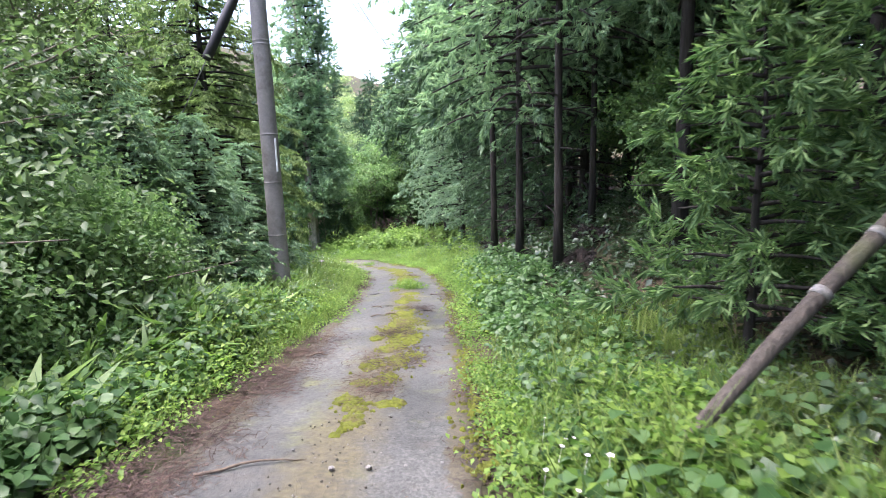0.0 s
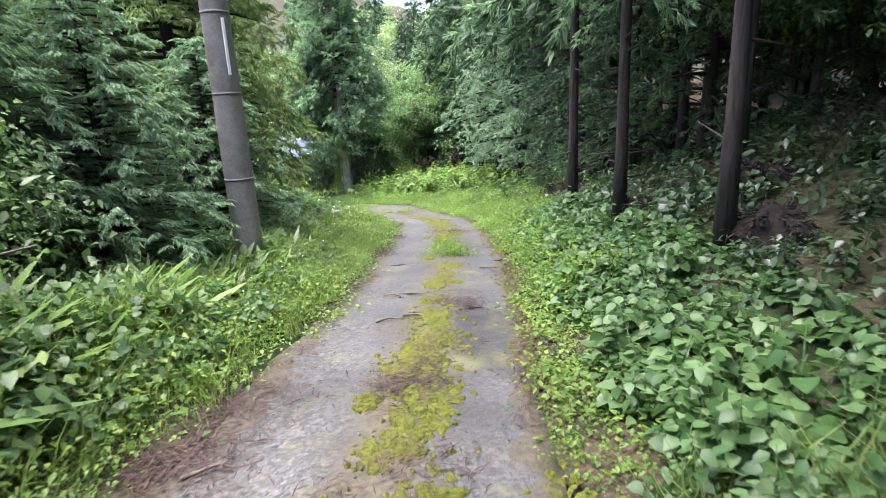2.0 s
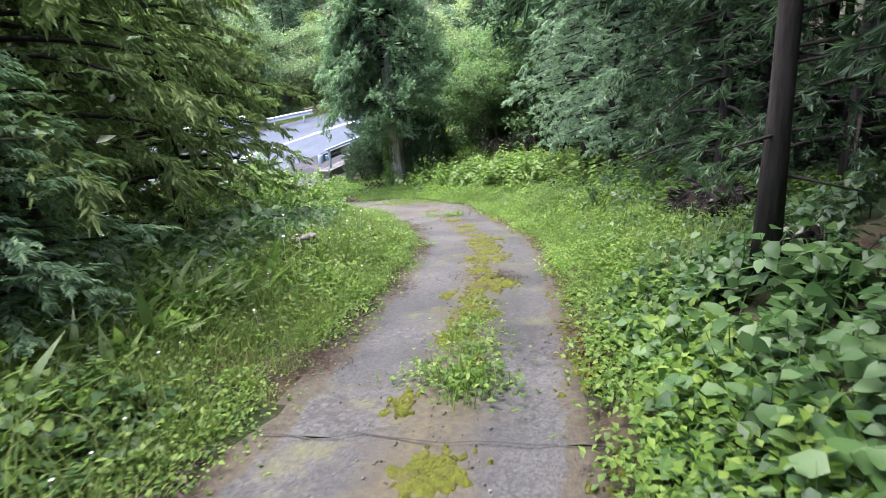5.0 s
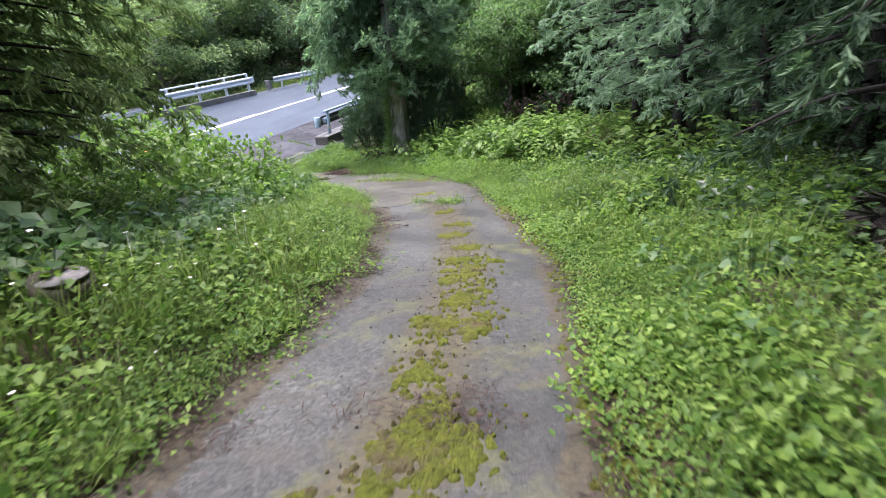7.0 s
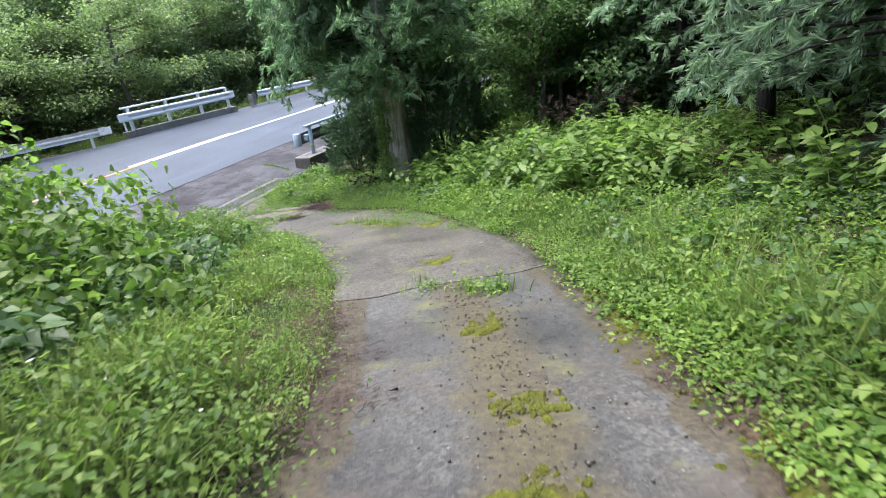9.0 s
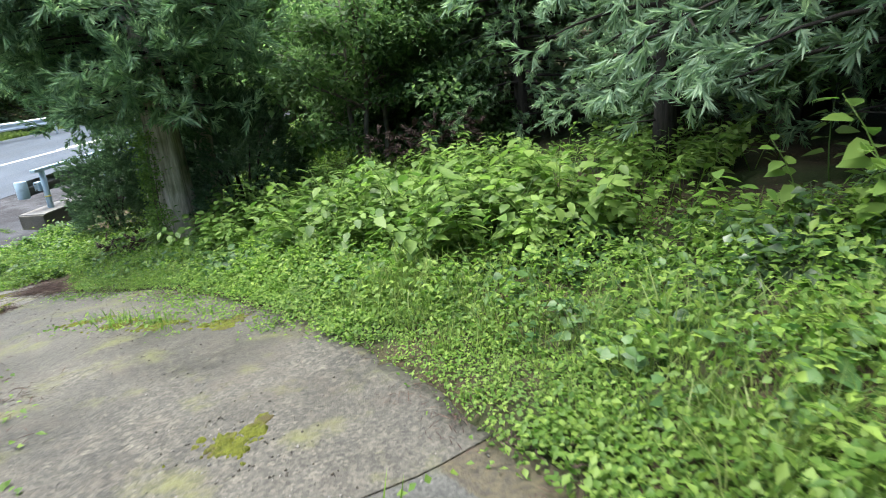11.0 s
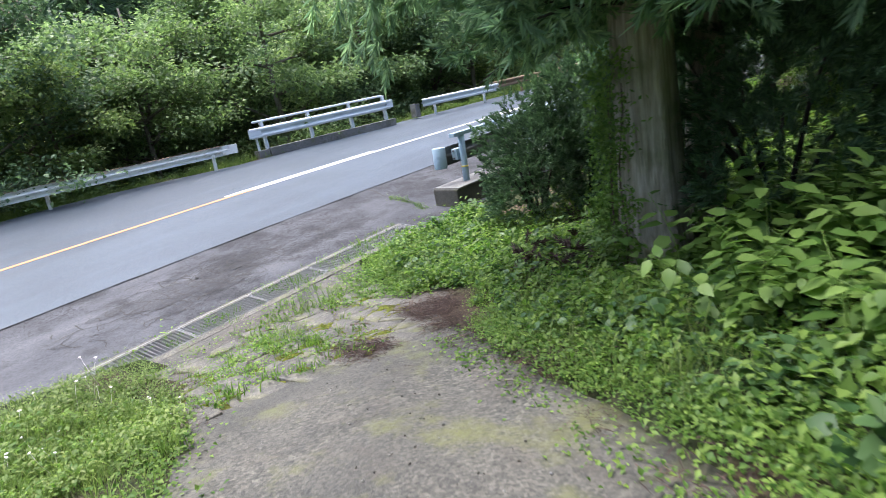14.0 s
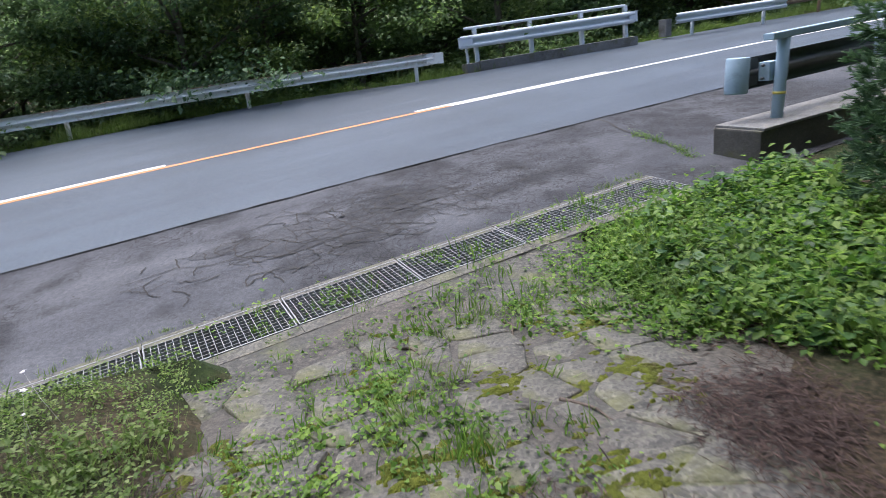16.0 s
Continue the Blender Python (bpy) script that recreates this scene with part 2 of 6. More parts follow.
def make_asphalt(name, a, b, cracked=False):
    k = Mat(name, 0.85 if cracked else 0.52, 0, 0.2 if cracked else 0.42)
    c = k.ramp(k.noise(0.45, 6, 0.6), (0.3, a), (0.7, b))
    grit = k.noise(140, 3, 0.7)
    c = k.mix(c, k.ramp(grit, (0.35, (0.7, 0.7, 0.7)), (0.7, (1.35, 1.35, 1.35))), 1.0, "MULTIPLY")
    coarse = k.noise(26, 5, 0.75)
    c = k.mix(c, k.ramp(coarse, (0.32, (0.72, 0.72, 0.72)), (0.68, (1.3, 1.3, 1.3))), 1.0, "MULTIPLY")
    wear = k.ramp(k.noise(0.8, 5, 0.6, (1.6, 0.12, 1)), (0.42, (0.85, 0.85, 0.87)), (0.6, (1.15, 1.15, 1.15)))
    c = k.mix(c, wear, 1.0, "MULTIPLY")
    if cracked:
        cr = k.n.new("ShaderNodeTexVoronoi")
        cr.feature = "DISTANCE_TO_EDGE"
        cr.inputs["Scale"].default_value = 5.5
        cr.inputs["Randomness"].default_value = 1.0
        wob = k.n.new("ShaderNodeTexNoise")
        wob.inputs["Scale"].default_value = 3.0
        k.l.new(k.co, wob.inputs["Vector"])
        add = k.n.new("ShaderNodeVectorMath")
        add.operation = "ADD"
        k.l.new(k.co, add.inputs[0])
        k.l.new(wob.outputs["Color"], add.inputs[1])
        k.l.new(add.outputs[0], cr.inputs["Vector"])
        line = k.ramp(cr.outputs["Distance"], (0.0, (1, 1, 1)), (0.05, (0, 0, 0)))
        area = k.ramp(k.noise(0.55, 3), (0.42, (0, 0, 0)), (0.5, (1, 1, 1)))
        c = k.mix(c, k.ramp(k.noise(45, 4, 0.7), (0.35, (0.008, 0.008, 0.009)), (0.7, (0.035, 0.035, 0.037))), k.mix((0, 0, 0), area, k.ramp(k.noise(1.6, 6, 0.7), (0.42, (0.15,)), (0.6, (0.85,)))))
        c = k.mix(c, (0.015, 0.015, 0.015), k.mix((0, 0, 0), line, area))
    k.colour(c)
    return k.bump(grit, 0.5, 0.008).m


M_ASPHALT = make_asphalt("road_asphalt", (0.033, 0.046, 0.062), (0.052, 0.069, 0.09))
M_WORN = make_asphalt("crumbled_asphalt", (0.028, 0.029, 0.032), (0.062, 0.063, 0.067), True)
M_APRON = make_asphalt("cracked_asphalt", (0.04, 0.042, 0.047), (0.085, 0.087, 0.094), True)


def make_paint(name, col, worn, dirt=0.3):
    k = Mat(name, 0.55, 0, 0.4)
    c = k.mix(col, worn, k.ramp(k.noise(7, 7, 0.7), (0.62 - dirt * 0.3, (0, 0, 0)), (0.75, (0.9, 0.9, 0.9))))
    return k.colour(c).bump(k.noise(60, 3), 0.2, 0.004).m


M_WHITE_LINE = make_paint("white_road_paint", (0.72, 0.72, 0.7), (0.3, 0.3, 0.3))
M_ORANGE_LINE = make_paint("orange_road_paint", (0.55, 0.22, 0.075), (0.36, 0.25, 0.17))
M_RAIL = make_paint("white_rail_paint", (0.62, 0.66, 0.69), (0.38, 0.4, 0.41), 0.15)
M_RAIL_RUST = make_paint("rusty_rail_paint", (0.8, 0.79, 0.74), (0.4, 0.27, 0.19), 0.28)
M_RAIL_BROWN = make_paint("brown_rail_paint", (0.24, 0.16, 0.1), (0.14, 0.08, 0.05), 0.5)
M_STEEL = make_paint("blue_grey_galvanised_steel", (0.3, 0.4, 0.48), (0.2, 0.26, 0.31), 0.25)
M_DARK_STEEL = make_paint("dark_weathered_steel", (0.1, 0.105, 0.11), (0.05, 0.05, 0.05), 0.3)
M_GRATE = make_paint("galvanised_grating", (0.2, 0.205, 0.21), (0.1, 0.085, 0.07), 0.4)
M_YELLOW = make_paint("yellow_band", (0.5, 0.42, 0.1), (0.3, 0.25, 0.1))
M_BLACK = Mat("black_rubber", 0.6).colour((0.012, 0.012, 0.014)).m
M_PLATE = make_paint("white_plate", (0.75, 0.76, 0.77), (0.5, 0.5, 0.5), 0.1)
M_MUD = Mat("drain_mud", 0.9).colour((0.02, 0.018, 0.015)).m


def make_moss():
    k = Mat("path_moss", 0.95, 0, 0.2)
    n = k.noise(30, 5, 0.7)
    c = k.ramp(n, (0.3, (0.06, 0.072, 0.012)), (0.55, (0.115, 0.132, 0.018)), (0.8, (0.19, 0.2, 0.035)))
    c = k.mix(c, (0.1, 0.075, 0.05), k.ramp(k.noise(5, 5, 0.7), (0.52, (0, 0, 0)), (0.66, (0.8, 0.8, 0.8))))
    return k.colour(c).bump(k.noise(90, 4, 0.7), 1.0, 0.03).m


M_MOSS = make_moss()
M_STONE = make_concrete("pale_stone", (0.1, 0.097, 0.092), (0.22, 0.212, 0.2), 0.0, 0.2)
M_GRIT = make_concrete("dark_grit", (0.035, 0.031, 0.027), (0.085, 0.077, 0.066), 0.0, 0.5)
M_TWIG = bark("dead_twig", (0.06, 0.045, 0.035), (0.15, 0.12, 0.095))
M_LOG = bark("weathered_log", (0.035, 0.03, 0.025), (0.11, 0.095, 0.08), (12, 12, 1.0), (0.09, 0.11, 0.04))

# ---------------------------------------------------------------- mesh helpers
rng = np.random.default_rng(7)


def mesh_of(name, V, F, material, smooth=False):
    """A mesh from arrays of points and triangles (or quads)."""
    V, F = np.asarray(V, np.float32), np.asarray(F, np.int32)
    me = bpy.data.meshes.new(name)
    k = F.shape[1]
    me.vertices.add(len(V))
    me.vertices.foreach_set("co", V.ravel())
    me.loops.add(F.size)
    me.loops.foreach_set("vertex_index", F.ravel())
    me.polygons.add(len(F))
    me.polygons.foreach_set("loop_start", np.arange(0, F.size, k, dtype=np.int32))
    if smooth:
        me.polygons.foreach_set("use_smooth", np.ones(len(F), bool))
    me.update(calc_edges=True)
    me.materials.append(material)
    return me


def part(name, bm, material, parent=None, label=""):
    """Links a bmesh as one mesh object under a thing."""
    me = bpy.data.meshes.new(name)
    bm.normal_update()
    bm.to_mesh(me)
    bm.free()
    me.materials.append(material)
    ob = new(name, me)
    if parent:
        ob.parent = parent
    if label:
        ob["label"] = label
    return ob


def part_of(name, V, F, material, parent=None, label="", smooth=False):
    ob = new(name, mesh_of(name, V, F, material, smooth))
    if parent:
        ob.parent = parent
    if label:
        ob["label"] = label
    return ob


def box(bm, size, m=None, bevel=0.0):
    g = bmesh.ops.create_cube(bm, size=1.0, matrix=(m or Matrix()) @ Matrix.Diagonal((*size, 1)))
    if bevel:
        es = {e for v in g["verts"] for e in v.link_edges}
        bmesh.ops.bevel(bm, geom=list(es), offset=bevel, segments=2, affect="EDGES", profile=0.7)


def tube(points, radii, sides=8):
    """Points and triangles of a tapered tube through the given points."""
    P = np.asarray(points, float)
    n = len(P)
    R = np.broadcast_to(np.asarray(radii, float), (n,))
    T = np.gradient(P, axis=0)
    T /= np.linalg.norm(T, axis=1)[:, None] + 1e-9
    ref = np.where(np.abs(T[:, 2:3]) > 0.9, np.array([[1.0, 0, 0]]), np.array([[0, 0, 1.0]]))
    A = np.cross(T, ref)
    A /= np.linalg.norm(A, axis=1)[:, None]
    B = np.cross(T, A)
    a = np.linspace(0, 2 * np.pi, sides, endpoint=False)
    V = P[:, None] + R[:, None, None] * (A[:, None] * np.cos(a)[None, :, None] + B[:, None] * np.sin(a)[None, :, None])
    V = V.reshape(-1, 3)
    F = []
    for i in range(n - 1):
        for j in range(sides):
            p, q = i * sides + j, i * sides + (j + 1) % sides
            F += [(p, q, q + sides), (p, q + sides, p + sides)]
    V = np.vstack([V, P[0], P[-1]])
    for j in range(sides):
        F += [(len(V) - 2, (j + 1) % sides, j), (len(V) - 1, (n - 1) * sides + j, (n - 1) * sides + (j + 1) % sides)]
    return V, np.array(F)


def joined(pieces):
    Vs, Fs, o = [], [], 0
    for V, F in pieces:
        Vs.append(V)
        Fs.append(np.asarray(F) + o)
        o += len(V)
    return np.vstack(Vs), np.vstack(Fs)


def moved(VF, m):
    V, F = VF
    M = np.array(m)
    return V @ M[:3, :3].T + M[:3, 3], F


def leaf(L, W, fold=0.18, droop=0.25, fine=True):
    """A folded, drooping leaf along +x."""
    if not fine:
        V = np.array([(0, 0, 0), (0.45 * L, W / 2, fold * W - droop * L * 0.2), (0.45 * L, -W / 2, fold * W - droop * L * 0.2), (L, 0, -droop * L)])
        return V, np.array([(0, 3, 1), (0, 2, 3)])
    zs = [-droop * L * t * t for t in (0.3, 0.68, 1.0)]
    V = np.array([(0, 0, 0), (0.3 * L, 0, zs[0]), (0.68 * L, 0, zs[1]), (L, 0, zs[2]),
                  (0.26 * L, W / 2, zs[0] + fold * W), (0.26 * L, -W / 2, zs[0] + fold * W),
                  (0.62 * L, W * 0.42, zs[1] + fold * W), (0.62 * L, -W * 0.42, zs[1] + fold * W)])
    return V, np.array([(0, 1, 4), (0, 5, 1), (1, 2, 6), (1, 6, 4), (1, 5, 7), (1, 7, 2), (2, 3, 6), (2, 7, 3)])


def scatter(protos, P, smin, smax, tilt=0.2, r=None, up=None, yaw=None, mult=None):
    """Copies of the prototypes at the points P, turned and scaled at random, as one array mesh."""
    r = r or rng
    P = np.asarray(P, float)
    pick = r.integers(0, len(protos), len(P))
    out = []
    for i, (V, F) in enumerate(protos):
        Q = P[pick == i]
        n = len(Q)
        if not n:
            continue
        a = r.uniform(0, 2 * np.pi, n) if yaw is None else yaw[pick == i]
        s = r.uniform(smin, smax, n) * (1.0 if mult is None else mult[pick == i])
        ca, sa = np.cos(a), np.sin(a)
        Z = np.zeros(n)
        Rz = np.stack([np.stack([ca, -sa, Z], -1), np.stack([sa, ca, Z], -1), np.stack([Z, Z, Z + 1], -1)], 1)
        tx, ty = r.normal(0, tilt, n), r.normal(0, tilt, n)
        if up is not None:
            tx, ty = tx - up[pick == i][:, 1], ty + up[pick == i][:, 0]
        cx, sx, cy, sy = np.cos(tx), np.sin(tx), np.cos(ty), np.sin(ty)
        Rx = np.stack([np.stack([Z + 1, Z, Z], -1), np.stack([Z, cx, -sx], -1), np.stack([Z, sx, cx], -1)], 1)
        Ry = np.stack([np.stack([cy, Z, sy], -1), np.stack([Z, Z + 1, Z], -1), np.stack([-sy, Z, cy], -1)], 1)
        R = np.einsum("nij,njk,nkl->nil", Ry, Rx, Rz) * s[:, None, None]
        W = np.einsum("nij,vj->nvi", R, V) + Q[:, None]
        G = F[None] + (np.arange(n) * len(V))[:, None, None]
        out.append((W.reshape(-1, 3), G.reshape(-1, 3)))
    return joined(out)


# ---------------------------------------------------------------- the lie of the land
PATH_MID = np.array([(-0.5, -14, 1.75), (-0.62, 0, 0.07), (-0.65, 3, -0.3), (-0.65, 5.2, -0.62), (-0.72, 8, -0.96), (-0.82, 10.3, -1.24), (-0.98, 12.2, -1.48),
                     (-1.3, 15, -1.85), (-1.75, 17, -2.14), (-2.4, 18.9, -2.45), (-3.05, 20.5, -2.7), (-3.95, 22.1, -2.88), (-5.2, 23.8, -3.14),
                     (-6.6, 25.2, -3.42), (-8.6, 26.5, -3.80), (-10.2, 27.25, -4.0), (-11.6, 27.8, -4.06), (-12.6, 28.1, -4.02)])


def resample(P, step):
    s = np.r_[0, np.cumsum(np.linalg.norm(np.diff(P[:, :2], axis=0), axis=1))]
    t = np.arange(0, s[-1], step)
    Q = np.stack([np.interp(t, s, P[:, k]) for k in range(3)], -1)
    w = int(1.2 / step)
    pad = np.vstack([np.repeat(Q[:1], w, 0) + (Q[0] - Q[1]) * np.arange(w, 0, -1)[:, None], Q, np.repeat(Q[-1:], w, 0) + (Q[-1] - Q[-2]) * np.arange(1, w + 1)[:, None]])
    ker = np.hanning(2 * w + 1)
    ker /= ker.sum()
    return t, np.stack([np.convolve(pad[:, k], ker, "valid") for k in range(3)], -1)


S_MID, MID = resample(PATH_MID, 0.15)
TAN = np.gradient(MID, axis=0)[:, :2]
TAN /= np.linalg.norm(TAN, axis=1)[:, None]
S0 = 14.0                              # the distance along the path at which the walk starts


def half_width(s, side):
    """Half the path's width; it fans out where it meets the road. side: -1 left, 1 right."""
    left = np.interp(s, [0, 14, 22, 30, 36, 41, 44, 46.5, 48], [1.0, 0.98, 0.93, 0.95, 1.02, 1.1, 1.2, 1.5, 1.8])
    right = np.interp(s, [0, 14, 22, 30, 36, 41, 44, 46.5, 48], [0.95, 0.93, 0.9, 0.95, 1.02, 1.05, 1.15, 1.5, 1.9])
    return np.where(side < 0, left, right)


def wave(x, y, f, seed=0.0):
    return (np.sin(x * f + 1.3 * seed) * np.cos(y * f * 1.13 + seed) + 0.6 * np.sin((x + y) * f * 2.1 + seed * 2) + 0.4 * np.cos((x - 0.7 * y) * f * 3.7 + seed)) / 2


def on_path(x, y):
    """Along, aside (right positive) and the path's height, nearest to each x, y."""
    x, y = np.atleast_1d(np.asarray(x, float)).ravel(), np.atleast_1d(np.asarray(y, float)).ravel()
    idx = np.empty(len(x), int)
    for i in range(0, len(x), 20000):
        d2 = (x[i:i + 20000, None] - MID[None, :, 0]) ** 2 + (y[i:i + 20000, None] - MID[None, :, 1]) ** 2
        idx[i:i + 20000] = d2.argmin(1)
    dx, dy = x - MID[idx, 0], y - MID[idx, 1]
    T = TAN[idx]
    cross = dx * T[:, 1] - dy * T[:, 0]
    d = np.sign(cross) * np.hypot(dx, dy)
    return S_MID[idx], d, MID[idx, 2]


def road_mid(y):
    u = np.clip(np.asarray(y, float) - 31.8, -8, 40)
    lin = np.asarray(y, float) - 31.8 - u
    return -18.32 + 0.085 * u + 0.004 * u * u + lin * np.where(lin < 0, 0.021, 0.405)


def road_z(x, y):
    return -6.863 - 0.0563 * np.clip(x, -27, -8) + 0.0779 * np.clip(y, -40, 75)


def road_near(y):
    return road_mid(y) + 7.02


def road_far(y):
    u = np.clip((36 - np.asarray(y, float)) / 6, 0, 1)
    return road_mid(y) - 4.5 - 1.6 * u * u * (3 - 2 * u)


def smooth01(u):
    u = np.clip(u, 0, 1)
    return u * u * (3 - 2 * u)


def ground(x, y):
    shape = np.shape(x)
    x, y = np.atleast_1d(np.asarray(x, float)).ravel(), np.atleast_1d(np.asarray(y, float)).ravel()
    s, d, z0 = on_path(x, y)
    hw = half_width(s, d)
    zr, xn, xf = road_z(x, y), road_near(y), road_far(y)
    e = np.maximum(np.abs(d) - hw, 0)
    k = np.interp(y, [0, 4, 8, 12, 18, 24], [0.08, 0.12, 0.4, 0.4, 0.16, 0.09])
    rough = 0.06 * wave(x, y, 2.1) + 0.12 * wave(x, y, 0.55, 2)
    right = z0 + 0.02 + k * np.clip(e - 0.1, 0, 10) + 0.22 * np.clip(e - 10, 0, 60) + rough * smooth01(e / 0.8)
    right = zr + (right - zr) * smooth01((x - xn) / 3.5)
    flat = z0 + 0.02 + np.interp(y, [2, 6, 16, 20], [0.06, 0.24, 0.26, 0.07]) * smooth01(e / 1.4) + rough * smooth01(e / 0.8)
    shelf = np.interp(y, [0, 20, 24], [2.7, 2.7, 1.6])
    u = (e - shelf) / np.maximum(x - xn + e - shelf, 0.6)
    left = flat + (zr - flat) * smooth01(u)
    side = np.where(d > 0, right, left)
    z = np.where(e <= 0, z0 - 0.05, side)
    z = np.where(e <= 0, z + (zr - 0.06 - z) * smooth01(1 - (x - xn) / 1.6), z)
    z = np.where(x < xn + 0.1, zr - 0.07 - 0.35 * ((x > xn - 0.62) & (x < xn - 0.02) & (y > 22.2) & (y < 30.8)), z)
    far = np.maximum(xf - x, 0)
    bank = zr - 0.05 - 0.4 * np.clip(far - 1.2, 0, 5) + 0.5 * np.clip(far - 11, 0, 60) + rough
    z = np.where(far > 0.1, bank, z)
    z = np.minimum(z, 45)
    return z.reshape(shape) if shape else float(z[0])


def graded(a, b, lo, hi, fine, grow=1.18):
    """Coordinates that are fine between a and b and coarser out to lo and hi."""
    mid = list(np.arange(a, b + fine / 2, fine))
    left, right, st = [], [], fine
    v = a
    while v > lo:
        st *= grow
        v -= st
        left.append(v)
    st, v = fine, b
    while v < hi:
        st *= grow
        v += st
        right.append(v)
    return np.array(left[::-1] + mid + right)


gx, gy = graded(-13.5, 6, -700, 700, 0.22), graded(-2, 33, -700, 900, 0.25)
GX, GY = np.meshgrid(gx, gy)
GZ = ground(GX, GY)
nx, ny = len(gx), len(gy)
ii = (np.arange(ny - 1)[:, None] * nx + np.arange(nx - 1)[None]).ravel()
tagged(part_of("ground", np.stack([GX, GY, GZ], -1).reshape(-1, 3), np.stack([ii, ii + 1, ii + nx + 1, ii + nx], -1), M_SOIL, smooth=True),
       "dark forest soil with litter and low green growth", "ground", kind="structure")

# ---------------------------------------------------------------- path of worn concrete
i0, i1 = int(2.0 / 0.15), len(S_MID)


def strip(lo, hi, s_from, s_to, lift, crown=0.0, edge=0.05, n=17, name="path", material=M_PATH, seed=1.0):
    """A sheet along the path between two offsets aside, with worn edges and a skirt."""
    sel = np.where((S_MID >= s_from) & (S_MID <= s_to))[0]
    rows, across = [], []
    for i in sel:
        s = S_MID[i]
        L = -half_width(s, -1) * 1.0 if lo is None else lo
        R = half_width(s, 1) * 1.0 if hi is None else hi
        L += edge * wave(s, 0.3, 2.3, seed) + 0.4 * edge * wave(s, 1.0, 9, seed)
        R += edge * wave(s, 5.3, 2.0, seed + 3) + 0.4 * edge * wave(s, 2.0, 8, seed)
        o = np.linspace(L, R, n)
        across.append(np.c_[np.r_[o[0], o, o[-1]], np.full(n + 2, s)])
        nrm = np.array((TAN[i, 1], -TAN[i, 0]))
        xy = MID[i, :2] + o[:, None] * nrm
        xy[:, 0] = np.maximum(xy[:, 0], road_near(xy[:, 1]) + 0.05)
        z = MID[i, 2] + lift + 0.012 * wave(xy[:, 0], xy[:, 1], 3.1, 4) - 0.02 * np.exp(-((np.abs(o) - 0.62) / 0.22) ** 2)
        w_r = smooth01(1 - (xy[:, 0] - road_near(xy[:, 1])) / 1.6)
        z = z + (road_z(xy[:, 0], xy[:, 1]) + 0.004 - z) * w_r
        top = np.c_[xy, z]
        rows.append(np.vstack([top[:1] + (0, 0, -0.14), top, top[-1:] + (0, 0, -0.14)]))
    V = np.array(rows)
    m, w = V.shape[:2]
    a = (np.arange(m - 1)[:, None] * w + np.arange(w - 1)[None]).ravel()
    F = np.stack([a, a + 1, a + w + 1, a + w], -1)
    ob = part_of(name, V.reshape(-1, 3), F, material, smooth=True)
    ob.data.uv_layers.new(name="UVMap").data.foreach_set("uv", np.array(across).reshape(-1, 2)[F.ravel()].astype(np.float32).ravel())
    return ob


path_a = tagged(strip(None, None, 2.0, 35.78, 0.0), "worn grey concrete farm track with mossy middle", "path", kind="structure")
path_b = tagged(strip(None, None, 35.69, 49.0, 0.007, material=M_SLAB, name="path"), "paler concrete slab of the track near the road", "path", kind="structure")

# ---------------------------------------------------------------- road
ry = np.arange(-70, 130, 1.0)


def road_sheet(name, f0, f1, ys, lift, material, n=9):
    rows = [np.c_[np.linspace(f0(y), f1(y), n), np.full(n, y), road_z(np.linspace(f0(y), f1(y), n), y) + lift] for y in ys]
    V = np.array(rows)
    m, w = V.shape[:2]
    a = (np.arange(m - 1)[:, None] * w + np.arange(w - 1)[None]).ravel()
    return part_of(name, V.reshape(-1, 3), np.stack([a, a + 1, a + w + 1, a + w], -1), material)


tagged(road_sheet("road", lambda y: float(road_far(y)), lambda y: float(road_mid(y)) + 3.72 + 0.02 * math.sin(y * 3), ry, 0.012, M_ASPHALT), "grey two-lane asphalt road", "road", kind="structure")
tagged(road_sheet("road_shoulder", lambda y: float(road_mid(y)) + 3.6, lambda y: float(road_near(y)) - 0.64 + 0.74 * (not 22.0 < y < 30.95), np.arange(-70, 130, 0.25), 0.0, M_APRON, 13), "older cracked asphalt shoulder", "road shoulder", kind="structure")
line_group = "centre line markings"
tagged(road_sheet("road_marking", lambda y: float(road_mid(y)) - 0.02, lambda y: float(road_mid(y)) + 0.11, np.arange(-70, 33.0, 0.5), 0.017, M_ORANGE_LINE, 2), "faded orange centre line", "road marking", kind="structure")
tagged(road_sheet("road_marking", lambda y: float(road_mid(y)) - 0.02, lambda y: float(road_mid(y)) + 0.11, np.arange(32.5, 130, 0.5), 0.017, M_WHITE_LINE, 2), "worn white centre line", "road marking", kind="structure")
for y0 in (-4.5, 9.2, 22.0, 31.8, 42.0, 55.0):
    tagged(road_sheet("road_marking", lambda y: float(road_mid(y)) - 0.19, lambda y: float(road_mid(y)) - 0.05, np.arange(y0, y0 + 5.01, 0.5), 0.017, M_WHITE_LINE, 2), "worn white dash beside the centre line", "road marking", kind="structure")

# ---------------------------------------------------------------- drain along the road
DY0, DY1 = 22.0, 31.0


def bar_mesh(name, size):
    bm_ = bmesh.new()
    box(bm_, size)
    me = bpy.data.meshes.new(name)
    bm_.to_mesh(me)
    bm_.free()
    me.materials.append(M_GRATE)
    return me


